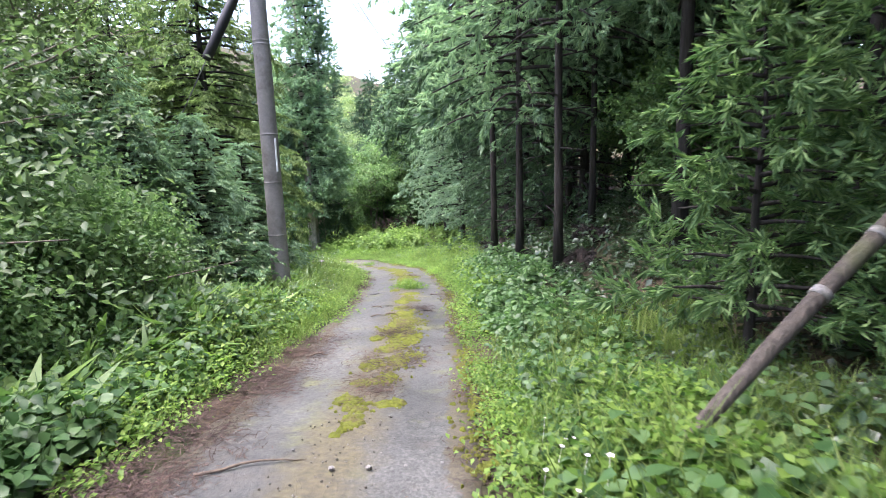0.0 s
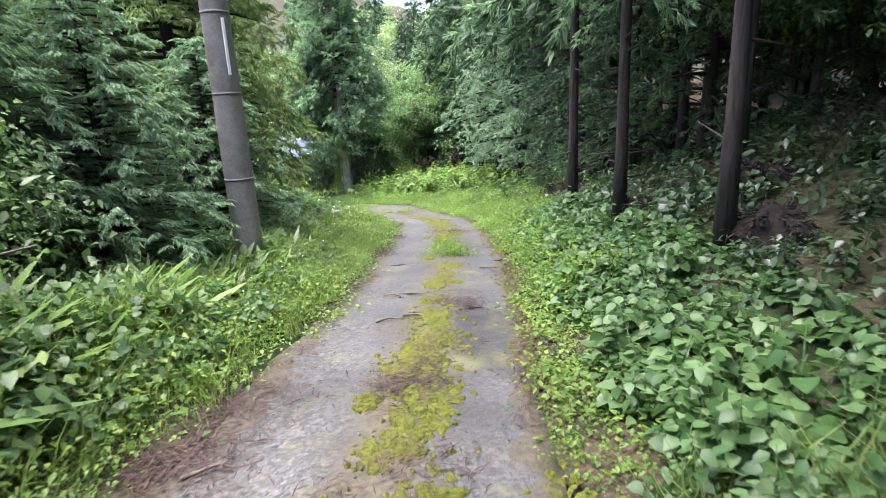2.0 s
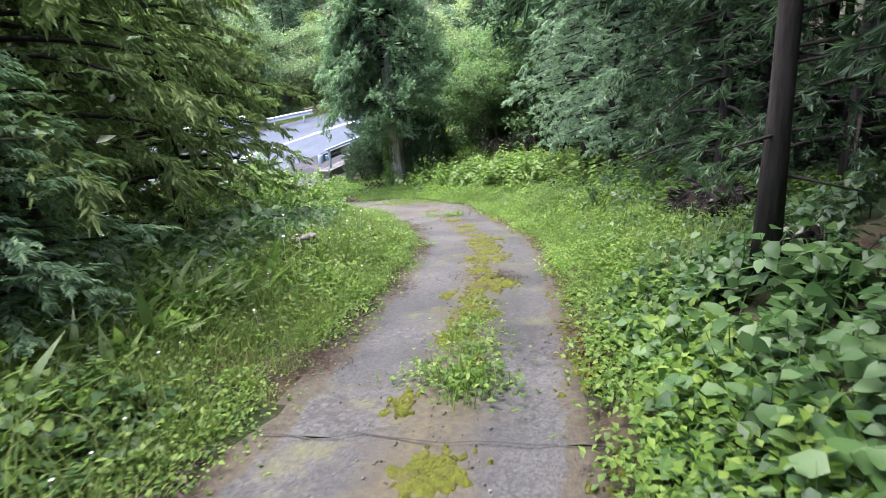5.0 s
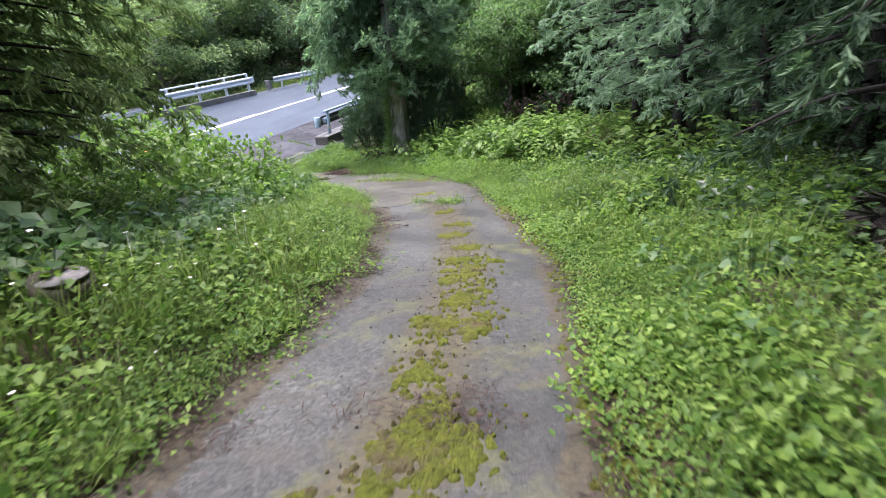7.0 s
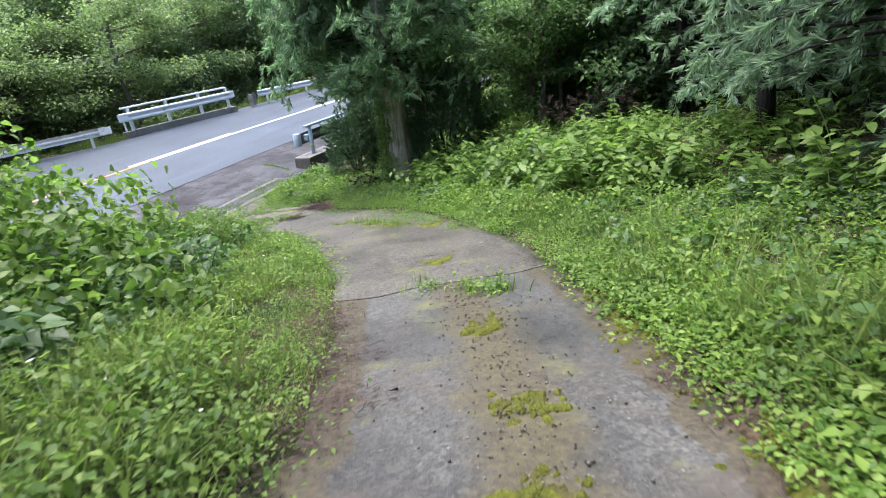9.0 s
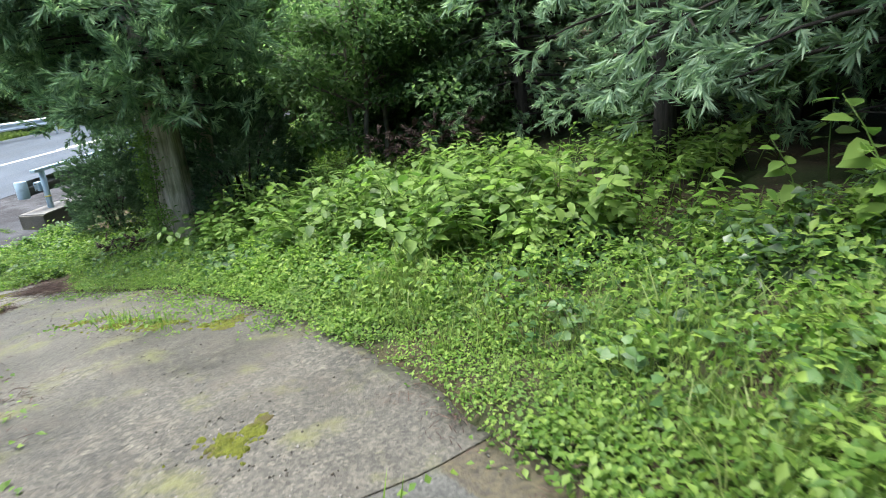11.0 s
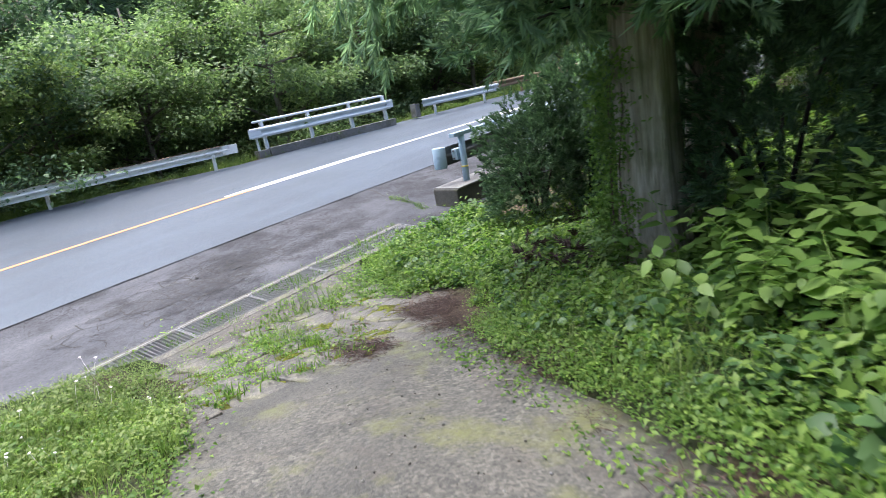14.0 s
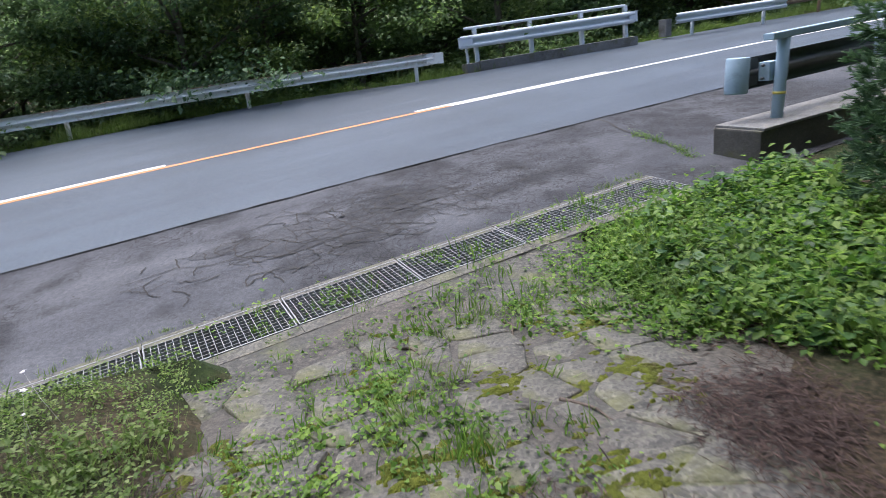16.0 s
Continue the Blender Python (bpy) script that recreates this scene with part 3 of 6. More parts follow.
def edge_frame(y, x0=-0.6):
    """The pose on the drain's line at y, with +y along the road."""
    a, b = Vector((float(road_near(y)) + x0, y, 0)), Vector((float(road_near(y + 1)) + x0, y + 1, 0))
    a.z, b.z = float(road_z(a.x, a.y)), float(road_z(b.x, b.y))
    f = (b - a).normalized()
    side = Vector((0, 0, 1)).cross(f)
    side = -side.normalized()
    side.z = -0.0563 * side.x
    side.normalize()
    up = side.cross(f)
    return Matrix.Translation(a) @ Matrix((side, f, up)).transposed().to_4x4()


grating = tagged(new("drain_grating"), "galvanised steel drain grating beside the road", "drain grating", "drain gratings")
long_bar, cross_bar = bar_mesh("bearing_bar", (0.005, 0.985, 0.03)), bar_mesh("cross_bar", (0.5, 0.0045, 0.022))
for i in range(1, 10):
    ob = new("bearing_bar", long_bar)
    ob.parent, ob.location = grating, (i * 0.05, 0.4925, -0.015)
for j in range(1, 20):
    ob = new("cross_bar", cross_bar)
    ob.parent, ob.location = grating, (0.25, j * 0.0492, -0.012)
bm = bmesh.new()
for x in (0.0, 0.5):
    box(bm, (0.014, 0.985, 0.045), Matrix.Translation((x, 0.4925, -0.02)))
for y in (0.004, 0.981):
    box(bm, (0.5, 0.01, 0.045), Matrix.Translation((0.25, y, -0.02)))
part("rim", bm, M_GRATE, grating)
grating.matrix_basis = edge_frame(DY0) @ Matrix.Translation((0, 0, 0.004))
for i in range(1, int(DY1 - DY0)):
    copy_thing(grating, edge_frame(DY0 + i) @ Matrix.Translation((0, 0, 0.004)))
for off, w, nm in ((-0.06, 0.11, "drain_edge"), (0.505, 0.13, "drain_edge")):
    pieces = bmesh.new()
    for i in range(int(DY1 - DY0)):
        box(pieces, (w, 0.998, 0.3), edge_frame(DY0 + i) @ Matrix.Translation((off + w / 2 + 0.01 * (off > 0), 0.5, -0.146)), 0.006)
    tagged(part(nm, pieces, M_RUBBLE), "weathered concrete edge of the roadside drain", "drain edge", kind="structure")
bm = bmesh.new()
for i in range(int(DY1 - DY0)):
    box(bm, (0.56, 1.0, 0.02), edge_frame(DY0 + i) @ Matrix.Translation((0.25, 0.5, -0.26)))
tagged(part("drain_bottom", bm, M_MUD), "dark muddy bottom of the drain", "drain", kind="structure")

# ---------------------------------------------------------------- guard rails


def along(points, z_of, lift):
    return [Vector((x, y, z_of(x, y) + lift)) for x, y in points]


def w_beam(path, height=0.35, depth=0.09, thick=0.008):
    """A corrugated guard rail beam swept along a line; the ridges face to the line's left."""
    prof = [(0.0, -0.5), (0.9, -0.42), (1.0, -0.3), (0.9, -0.18), (0.1, -0.08), (0.1, 0.08), (0.9, 0.18), (1.0, 0.3), (0.9, 0.42), (0.0, 0.5)]
    V, F = [], []
    n = len(prof)
    for k, p in enumerate(path):
        t = (path[min(k + 1, len(path) - 1)] - path[max(k - 1, 0)]).normalized()
        side = Vector((-t.y, t.x, 0)).normalized()
        for q in (0, 1):
            for d, h in prof:
                V.append(p + side * (d * depth - q * thick) + Vector((0, 0, h * height)))
    for k in range(len(path) - 1):
        a, b = k * 2 * n, (k + 1) * 2 * n
        for i in range(n - 1):
            F += [(a + i, b + i, b + i + 1, a + i + 1), (a + n + i, a + n + i + 1, b + n + i + 1, b + n + i)]
        F += [(a, a + n, b + n, b), (a + n - 1, b + n - 1, b + 2 * n - 1, a + 2 * n - 1)]
    for a in (0, (len(path) - 1) * 2 * n):
        F += [(a + i, a + i + 1, a + n + i + 1, a + n + i) for i in range(n - 1)]
    return np.array([tuple(v) for v in V]), np.array(F)


def post(parent, at, h, r, material, band=None):
    V, F = tube([(0, 0, -0.35), (0, 0, h * 0.5), (0, 0, h - 0.01), (0, 0, h)], [r, r, r, r * 0.85], 14)
    ob = part_of("post", V + np.array(at), F, material, parent)
    if band:
        Vb, Fb = tube([(0, 0, h * band), (0, 0, h * band + 0.03)], [r * 1.05, r * 1.05], 14)
        part_of("band", Vb + np.array(at), Fb, M_YELLOW, ob, "faded yellow band")
    return ob


def line_of(a, b, n):
    return [(a[0] + (b[0] - a[0]) * i / n, a[1] + (b[1] - a[1]) * i / n) for i in range(n + 1)]


def vz(x, y):
    return float(road_z(x, y))


# rusty guard rail on the far verge
rusty = tagged(new("guard_rail"), "old white guard rail with rust along its top", "guard rail")
r_line = line_of((-22.45, 34.75), (-24.2, 29.5), 4) + line_of((-24.6, 27.6), (-25.9, 20.0), 5) + line_of((-26.3, 16.0), (-27.5, -30.0), 14)
part_of("beam", *w_beam(along(r_line, vz, 0.6)[::-1], 0.33), M_RAIL_RUST, rusty, "pale beam with rusty edges")
for x, y in [(-22.62, 34.3), (-24.25, 29.9), (-25.2, 25.6), (-25.9, 21.5), (-26.45, 17.0), (-26.6, 13.0), (-26.75, 9.0), (-26.9, 5.0), (-27.0, 1.0), (-27.1, -3.0)]:
    post(rusty, (x - 0.08, y, vz(x, y) - 0.05), 0.68, 0.055, M_RAIL_RUST)

r_r = np.random.default_rng(5)
rust_line = along(r_line, vz, 0.6 + 0.158)
for p, q in zip(rust_line[:9], rust_line[1:10]):
    for k in range(5):
        a, b = sorted(r_r.uniform(0, 1, 2))
        V, F = tube([tuple(p.lerp(q, t)) for t in (a, (a + b) / 2, b)], [0.006, 0.013, 0.006], 6)
        part_of("rust_streak", V, F, M_RAIL_BROWN, rusty, "brown rust along the top edge")
end_a, end_b = Vector(r_line[0] + (0,)), Vector(r_line[1] + (0,))
bm = bmesh.new()
box(bm, (0.5, 0.02, 0.3), Matrix.Translation((end_a.x, end_a.y + 0.05, vz(end_a.x, end_a.y) + 0.6)) @ Matrix.Rotation(math.atan2(end_a.y - end_b.y, end_a.x - end_b.x), 4, "Z"), 0.006)
part("end_plate", bm, M_RAIL_RUST, rusty)

# bridge rail on a concrete kerb, far side
KA, KB = Vector((-22.65, 36.0, 0)), Vector((-21.19, 41.75, 0))
kdir = (KB - KA).normalized()
klen = (KB - KA).length


def kerb_pose(u, v, w):
    p = KA + kdir * u + Vector((-kdir.y, kdir.x, 0)) * v
    return Vector((p.x, p.y, vz(KA.x + kdir.x * u, KA.y + kdir.y * u) + w))


slope = (vz(KB.x, KB.y) - vz(KA.x, KA.y)) / klen
k_rot = Matrix.Rotation(math.atan2(kdir.y, kdir.x), 4, "Z") @ Matrix.Rotation(-math.atan(slope), 4, "Y")
kerb = tagged(new("bridge_kerb"), "grey concrete bridge kerb under the far rail", "kerb")
bm = bmesh.new()
box(bm, (klen - 0.45, 0.45, 0.75), Matrix.Translation(kerb_pose(klen / 2 + 0.2, 0.12, -0.1)) @ k_rot, 0.015)
part("kerb_stone", bm, M_KERB, kerb)
bm = bmesh.new()
box(bm, (0.4, 0.45, 0.73), Matrix.Translation(kerb_pose(0.2, 0.12, -0.11)) @ k_rot, 0.015)
part("kerb_end", bm, M_KERB, kerb)
bridge_rail = tagged(new("bridge_rail"), "white painted steel bridge rail with a pipe on top", "bridge rail")
for u in (0.38, 2.2, 3.95, 5.55):
    p = kerb_pose(u, 0.12, 0.0)
    bm = bmesh.new()
    box(bm, (0.11, 0.13, 1.0), Matrix.Translation(p + Vector((0, 0, 0.74))) @ k_rot, 0.006)
    part("post", bm, M_RAIL, bridge_rail)
p = kerb_pose(0.1, 0.16, 0.55)
bm = bmesh.new()
box(bm, (0.06, 0.08, 0.62), Matrix.Translation(p) @ k_rot, 0.004)
part("post", bm, M_RAIL, bridge_rail, "thin white end post")
ln = [kerb_pose(u, 0.02, 0.86) for u in np.linspace(-0.15, klen - 0.15, 9)]
part_of("beam", *w_beam([Vector(q) for q in ln][::-1], 0.36, 0.1), M_RAIL, bridge_rail)
V, F = tube([tuple(kerb_pose(u, 0.14, 1.24)) for u in np.linspace(0.05, klen - 0.4, 5)], 0.045, 10)
part_of("top_pipe", V, F, M_RAIL, bridge_rail)
bm = bmesh.new()
box(bm, (0.45, 0.03, 0.3), Matrix.Translation(kerb_pose(0.0, -0.06, 0.86)) @ k_rot, 0.008)
part("end_plate", bm, M_RAIL, bridge_rail)
bm = bmesh.new()
box(bm, (0.3, 0.03, 0.32), Matrix.Translation(kerb_pose(klen - 0.2, -0.05, 0.88)) @ k_rot, 0.008)
part("end_plate", bm, M_RAIL, bridge_rail)

# short white rail and the brown rail beyond it
white2 = tagged(new("guard_rail"), "short white guard rail beyond the bridge", "guard rail")
part_of("beam", *w_beam(along(line_of((-20.95, 43.3), (-19.55, 47.3), 4), vz, 0.6)[::-1], 0.33), M_RAIL, white2)
bm = bmesh.new()
box(bm, (0.3, 0.28, 0.55), Matrix.Translation((-21.1, 43.0, vz(-21.1, 43.0) + 0.35)), 0.02)
part("end_block", bm, M_KERB, white2, "grey concrete end block")
for y in (44.0, 46.6):
    x = float(np.interp(y, (43.3, 47.3), (-20.95, -19.55)))
    post(white2, (x - 0.1, y, vz(x, y) - 0.05), 0.7, 0.055, M_RAIL)
brown = tagged(new("guard_rail"), "brown guard rail along the far bend", "guard rail")
b_line = [(float(road_far(y)) + 0.25 + 0.0 * y, y) for y in np.arange(47.5, 75, 2.5)]
part_of("beam", *w_beam(along(b_line, vz, 0.62)[::-1], 0.33), M_RAIL_BROWN, brown)
for x, y in b_line[1::2]:
    post(brown, (x - 0.1, y, vz(x, y) - 0.05), 0.7, 0.055, M_RAIL_BROWN)

# near bridge rail on its concrete block
NA, NB = Vector((-11.95, 32.05, 0)), Vector((-10.6, 41.8, 0))
ndir = (NB - NA).normalized()
nlen = (NB - NA).length


def near_pose(u, v, w):
    """v: away from the road."""
    p = NA + ndir * u + Vector((ndir.y, -ndir.x, 0)) * v
    q = NA + ndir * u
    return Vector((p.x, p.y, -3.66 + 0.0779 * (q.y - 31.75) - 0.0563 * (q.x + 12.1) + w))


n_rot = Matrix.Rotation(math.atan2(ndir.y, ndir.x), 4, "Z") @ Matrix.Rotation(-math.atan(0.07), 4, "Y")
block = tagged(new("bridge_parapet"), "dark stained concrete parapet base beside the road", "parapet")
bm = bmesh.new()
box(bm, (nlen, 0.6, 1.3), Matrix.Translation(near_pose(nlen / 2, 0.3, -0.4)) @ n_rot, 0.02)
part("base", bm, M_DARK_CONC, block)
# top face in a paler concrete than the base
bm = bmesh.new()
box(bm, (nlen + 0.02, 0.62, 0.03), Matrix.Translation(near_pose(nlen / 2, 0.3, 0.262)) @ n_rot, 0.008)
part("top_face", bm, M_KERB, block, "paler top face of the concrete")
near_rail = tagged(new("bridge_rail"), "blue-grey galvanised steel bridge rail with rounded end", "bridge rail")
for u in (0.55, 2.55, 4.55, 6.55, 8.55):
    p = near_pose(u, 0.33, 0.27)
    post(near_rail, tuple(p), 0.86, 0.062, M_STEEL, 0.3 if u < 1 else None)
    bm = bmesh.new()
    box(bm, (0.16, 0.13, 0.2), Matrix.Translation(near_pose(u - 0.02, 0.2, 0.78)) @ n_rot, 0.006)
    part("bracket", bm, M_STEEL, near_rail)
    for dz in (0.07, -0.07):
        Vb, Fb = tube([tuple(near_pose(u - 0.11, 0.2, 0.78 + dz)), tuple(near_pose(u - 0.135, 0.2, 0.78 + dz))], 0.018, 8)
        part_of("bolt", Vb, Fb, M_DARK_STEEL, near_rail)
bm = bmesh.new()
box(bm, (nlen - 0.35, 0.13, 0.07), Matrix.Translation(near_pose(nlen / 2 + 0.12, 0.33, 1.15)) @ n_rot, 0.012)
part("top_rail", bm, M_STEEL, near_rail)
ln = [near_pose(u, 0.1, 0.78) for u in np.linspace(0.3, nlen - 0.1, 12)]
part_of("beam", *w_beam([Vector(q) for q in ln], 0.34, 0.1), M_DARK_STEEL, near_rail, "dark weathered back of the beam")
c0 = near_pose(0.16, 0.1, 0.78)
a = np.linspace(0, 2 * np.pi, 20, endpoint=False)
V, F = tube([tuple(c0 + Vector((0, 0, z))) for z in (-0.19, -0.18, 0.18, 0.19)], [0.115, 0.12, 0.12, 0.115], 20)
part_of("end_cap", V, F, M_STEEL, near_rail, "pale blue rounded end cap")
bm = bmesh.new()
box(bm, (0.26, 0.03, 0.3), Matrix.Translation(near_pose(0.38, 0.06, 0.78)) @ n_rot, 0.005)
part("end_plate", bm, M_DARK_STEEL, near_rail)

# ---------------------------------------------------------------- utility pole
PX, PY = -2.86, 9.5
PZ = ground(PX, PY)
pole = tagged(new("utility_pole"), "grey concrete utility pole standing among weeds", "utility pole")
lean = Vector((-0.012, 0.02))
zs = np.linspace(-0.5, 11, 14)
V, F = tube([(PX + lean.x * z, PY + lean.y * z, PZ + z) for z in zs], 0.158 - 0.0055 * zs, 20)
part_of("shaft", V, F, M_POLE, pole, smooth=True)
for z in (1.05, 1.95, 2.75, 4.2, 4.26):
    V, F = tube([(PX + lean.x * q, PY + lean.y * q, PZ + q) for q in (z, z + 0.022)], 0.162 - 0.0055 * z, 20)
    part_of("band", V, F, M_POLE, pole, "thin steel strap")
bm = bmesh.new()
box(bm, (0.012, 0.03, 0.55), Matrix.Translation((PX + lean.x * 2.4 + 0.135, PY - 0.085, PZ + 2.42)) @ Matrix.Rotation(-0.6, 4, "Z"), 0.004)
part("number_plate", bm, M_PLATE, pole, "narrow white plate")
for k, (dx, dz, yy, zz) in enumerate(((0.25, 7.2, 46, 9.5), (0.1, 7.7, 47, 10.2), (-0.15, 8.3, 48, 11), (0.3, 8.8, 49, 11.5))):
    pts = []
    for t in np.linspace(-0.35, 1, 22):
        x0, y0, z0 = PX + dx - 0.25, PY, PZ + dz
        x1, y1, z1 = -2.4 + dx * 2.5, yy, zz - 3.2
        pts.append((x0 + (x1 - x0) * t, y0 + (y1 - y0) * t, z0 + (z1 - z0) * t - 2.2 * t * (1 - t) * (1 if t > 0 else 0.3)))
    V, F = tube(pts, 0.011, 5)
    part_of("cable", V, F, M_BLACK, pole, "black overhead cable")
# stay wire with its cover, from the pole down to the bank
top_, low_ = Vector((PX - 0.1, PY, 4.5)), Vector((-3.73, 9.3, 3.0))
foot_ = low_ + (low_ - top_) * 2.2
foot_.z = max(foot_.z, float(ground(np.array([foot_.x]), np.array([foot_.y]))[0]) - 0.1)
guy = tagged(new("stay_wire"), "stay wire of the utility pole with a black plastic cover", "stay wire")
V, F = tube([tuple(top_.lerp(low_, t)) for t in (0.25, 0.3, 0.6, 0.97, 1.0)], [0.06, 0.078, 0.08, 0.078, 0.06], 12)
part_of("cover", V, F, M_BLACK, guy, "black plastic cover")
V, F = tube([tuple(top_), tuple(low_), tuple(foot_)], 0.008, 5)
part_of("wire", V, F, M_DARK_STEEL, guy, "thin dark wire")

# ---------------------------------------------------------------- leaning log at the start
log = tagged(new("leaning_log"), "weathered pole leaning over the verge with pale bands", "log")
A, B = Vector((1.12, 2.3, 0.02)), Vector((2.75, 2.95, 1.25))
V, F = tube([tuple(A.lerp(B, t) + Vector((0, 0, 0.03 * math.sin(t * 3)))) for t in np.linspace(-0.1, 1, 9)], np.linspace(0.036, 0.052, 9), 12)
part_of("shaft", V, F, M_LOG, log, smooth=True)
for t in (0.5, 0.72):
    V, F = tube([tuple(A.lerp(B, t) + Vector((0, 0, 0.03 * math.sin(t * 3)))), tuple(A.lerp(B, t + 0.022) + Vector((0, 0, 0.03 * math.sin(t * 3))))], 0.052, 12)
    part_of("band", V, F, M_KERB, log, "pale wire binding")

# ---------------------------------------------------------------- trees


def sprig(r, n=9, L=0.42, w=0.035, droop=0.5, fork=0.55, round_=0.6):
    """A feathery conifer spray along +x."""
    out = []
    for i in range(n):
        t = (i + 0.5) / n
        for side in (-1, 1):
            ang = side * r.uniform(0.45, 1.0) * (1 - 0.4 * t)
            ll = L * fork * (1 - 0.55 * t) * r.uniform(0.8, 1.2)
            m = Matrix.Translation((L * t, 0, -droop * L * t * t + r.normal(0, 0.01))) @ Matrix.Rotation(r.normal(0, round_), 4, "X") @ Matrix.Rotation(ang, 4, "Z") @ Matrix.Rotation(r.uniform(-0.1, 0.5), 4, "Y") @ Matrix.Rotation(r.normal(0, 0.6), 4, "X")
            out.append(moved(leaf(ll, w, 0.3, 0.3, False), m))
    out.append(moved(leaf(L * 0.45, w * 1.1, 0.3, 0.5, False), Matrix.Translation((L * 0.85, 0, -droop * L * 0.75))))
    return joined(out)


r_s = np.random.default_rng(3)


def brush(r, n=20, L=0.26, w=0.02, open_=0.75, curl=0.25):
    """A rounded tuft of cedar shoots that spread round +x and curl upwards."""
    out = []
    for i in range(n):
        t = r.uniform(0, 0.75)
        ll = L * r.uniform(0.34, 0.6) * (1 - 0.25 * t)
        m = Matrix.Translation((L * t, 0, curl * 0.3 * L * t * t)) @ Matrix.Rotation(r.uniform(0, 6.28), 4, "X") @ Matrix.Rotation(r.uniform(0.15, 1.0) * open_, 4, "Z") @ Matrix.Rotation(r.uniform(0, 3.1), 4, "X")
        out.append(moved(leaf(ll, w * r.uniform(0.8, 1.2), 0.3, -curl, False), m))
    return joined(out)


SPRIGS = [brush(r_s, 26, 0.24, 0.0165, 0.9) for _ in range(6)]
SPRIGS_FLAT = [sprig(r_s, 12, 0.27, 0.022, 0.06, 0.42, 0.25) for _ in range(4)]
SPRIGS_FAT = [brush(r_s, 20, 0.5, 0.048, 0.85) for _ in range(4)]
SPRIGS_YOUNG = [brush(r_s, 20, 0.25, 0.02, 0.9, 0.3) for _ in range(4)]


def set_along(protos, P, D, r, smin, smax, roll=0.5):
    """Prototypes that lie along +x, laid along the directions D at the points P."""
    P, D = np.asarray(P), np.asarray(D)
    D = D / (np.linalg.norm(D, axis=1)[:, None] + 1e-9)
    up = np.array([[0, 0, 1.0]]) + r.normal(0, roll * 0.5, (len(P), 3))
    Y = np.cross(up, D)
    Y /= np.linalg.norm(Y, axis=1)[:, None] + 1e-9
    Z = np.cross(D, Y)
    s = r.uniform(smin, smax, len(P))
    R = np.stack([D, Y, Z], -1) * s[:, None, None]
    pick = r.integers(0, len(protos), len(P))
    out = []
    for i, (V, F) in enumerate(protos):
        q = pick == i
        n = int(q.sum())
        if n:
            W = np.einsum("nij,vj->nvi", R[q], V) + P[q][:, None]
            out.append((W.reshape(-1, 3), (F[None] + (np.arange(n) * len(V))[:, None, None]).reshape(-1, 3)))
    return joined(out)


def conifer(name, h, base, rad, r, n_br=60, droop=0.35, step=0.2, protos=None, size=(0.7, 1.2), trunk_r=0.14, needles=None, barkm=None, rise=0.1, taper=0.8, lean=(0, 0), low=0.3, stubs=8, split=False, level=1.0):
    """A conifer at the origin: a trunk with limbs, and a crown of many small sprays."""
    protos = protos or SPRIGS
    t_z = np.linspace(-0.3, h, 10)
    wob = r.normal(0, 0.02, (10, 2)) * np.linspace(0, 1, 10)[:, None]
    tp = np.c_[lean[0] * t_z + wob[:, 0], lean[1] * t_z + wob[:, 1], t_z]
    tr = trunk_r * np.clip(1 - t_z / h * 0.93, 0.05, 1)
    tr[0] *= 1.35
    wood = [tube(tp, tr, 12)]
    P, D = [], []
    for i in range(n_br):
        f = (i + r.uniform(0, 1)) / n_br
        z = base + (h - base) * f
        L = rad * ((1 - f) ** taper * (low + (1 - low) * min(1, f * 4 + 0.3)) + 0.12) * r.uniform(0.7, 1.15)
        a = i * 2.4 + r.normal(0, 0.4)
        c = np.array([math.cos(a), math.sin(a), 0])
        o = np.array([lean[0] * z, lean[1] * z, z])
        n = max(3, int(L / step))
        ts = np.linspace(0, 1, 6)
        curve = lambda t: o + c * L * t + np.array([0, 0, 1]) * (rise * L * t - droop * L * t * t)
        wood.append(tube([curve(t) for t in ts[:5]], np.linspace(0.03, 0.008, 5) * (0.5 + L / 3), 5))
        for t in np.linspace(0.22, 1.0, n):
            p = curve(t)
            d = curve(min(t + 0.05, 1.05)) - curve(t - 0.05)
            d = d / np.linalg.norm(d)
            for k in range(2 if t < 0.95 else 3):
                q = r.normal(0, 0.1, 3) * (0.4 + 0.5 * L * (1 - t) + 0.3)
                P.append(p + q * 0.6)
                e = d + r.normal(0, 0.7, 3) * (1, 1, level) + np.array([0, 0, -0.3 * droop])
                D.append(e)
    for i in range(stubs):
        z = r.uniform(0.5, max(base, 0.8))
        a = r.uniform(0, 6.28)
        wood.append(tube([(lean[0] * z, lean[1] * z, z), (lean[0] * z + math.cos(a) * 0.5, lean[1] * z + math.sin(a) * 0.5, z + r.uniform(-0.1, 0.15))], [0.014, 0.004], 4))
    ob = tagged(new(name), "", "")
    if split:
        for w in wood[1:]:
            part_of("branch", *w, barkm or M_BARK, ob, smooth=True)
        wood = wood[:1]
    part_of("trunk", *joined(wood), barkm or M_BARK, ob, smooth=True)
    part_of("crown", *set_along(protos, P, D, r, *size), needles or M_CEDAR, ob)
    return ob


def clump(r, n=14, rad=0.22, L=0.09, W=0.05, fine=False):
    out = []
    for _ in range(n):
        p = r.normal(0, rad * 0.5, 3) * (1, 1, 0.55)
        m = Matrix.Translation(p) @ Matrix.Rotation(r.uniform(0, 6.28), 4, "Z") @ Matrix.Rotation(r.normal(0.15, 0.4), 4, "Y") @ Matrix.Rotation(r.normal(0, 0.4), 4, "X")
        out.append(moved(leaf(L * r.uniform(0.7, 1.25), W * r.uniform(0.8, 1.2), 0.15, 0.25, fine), m))
    return joined(out)


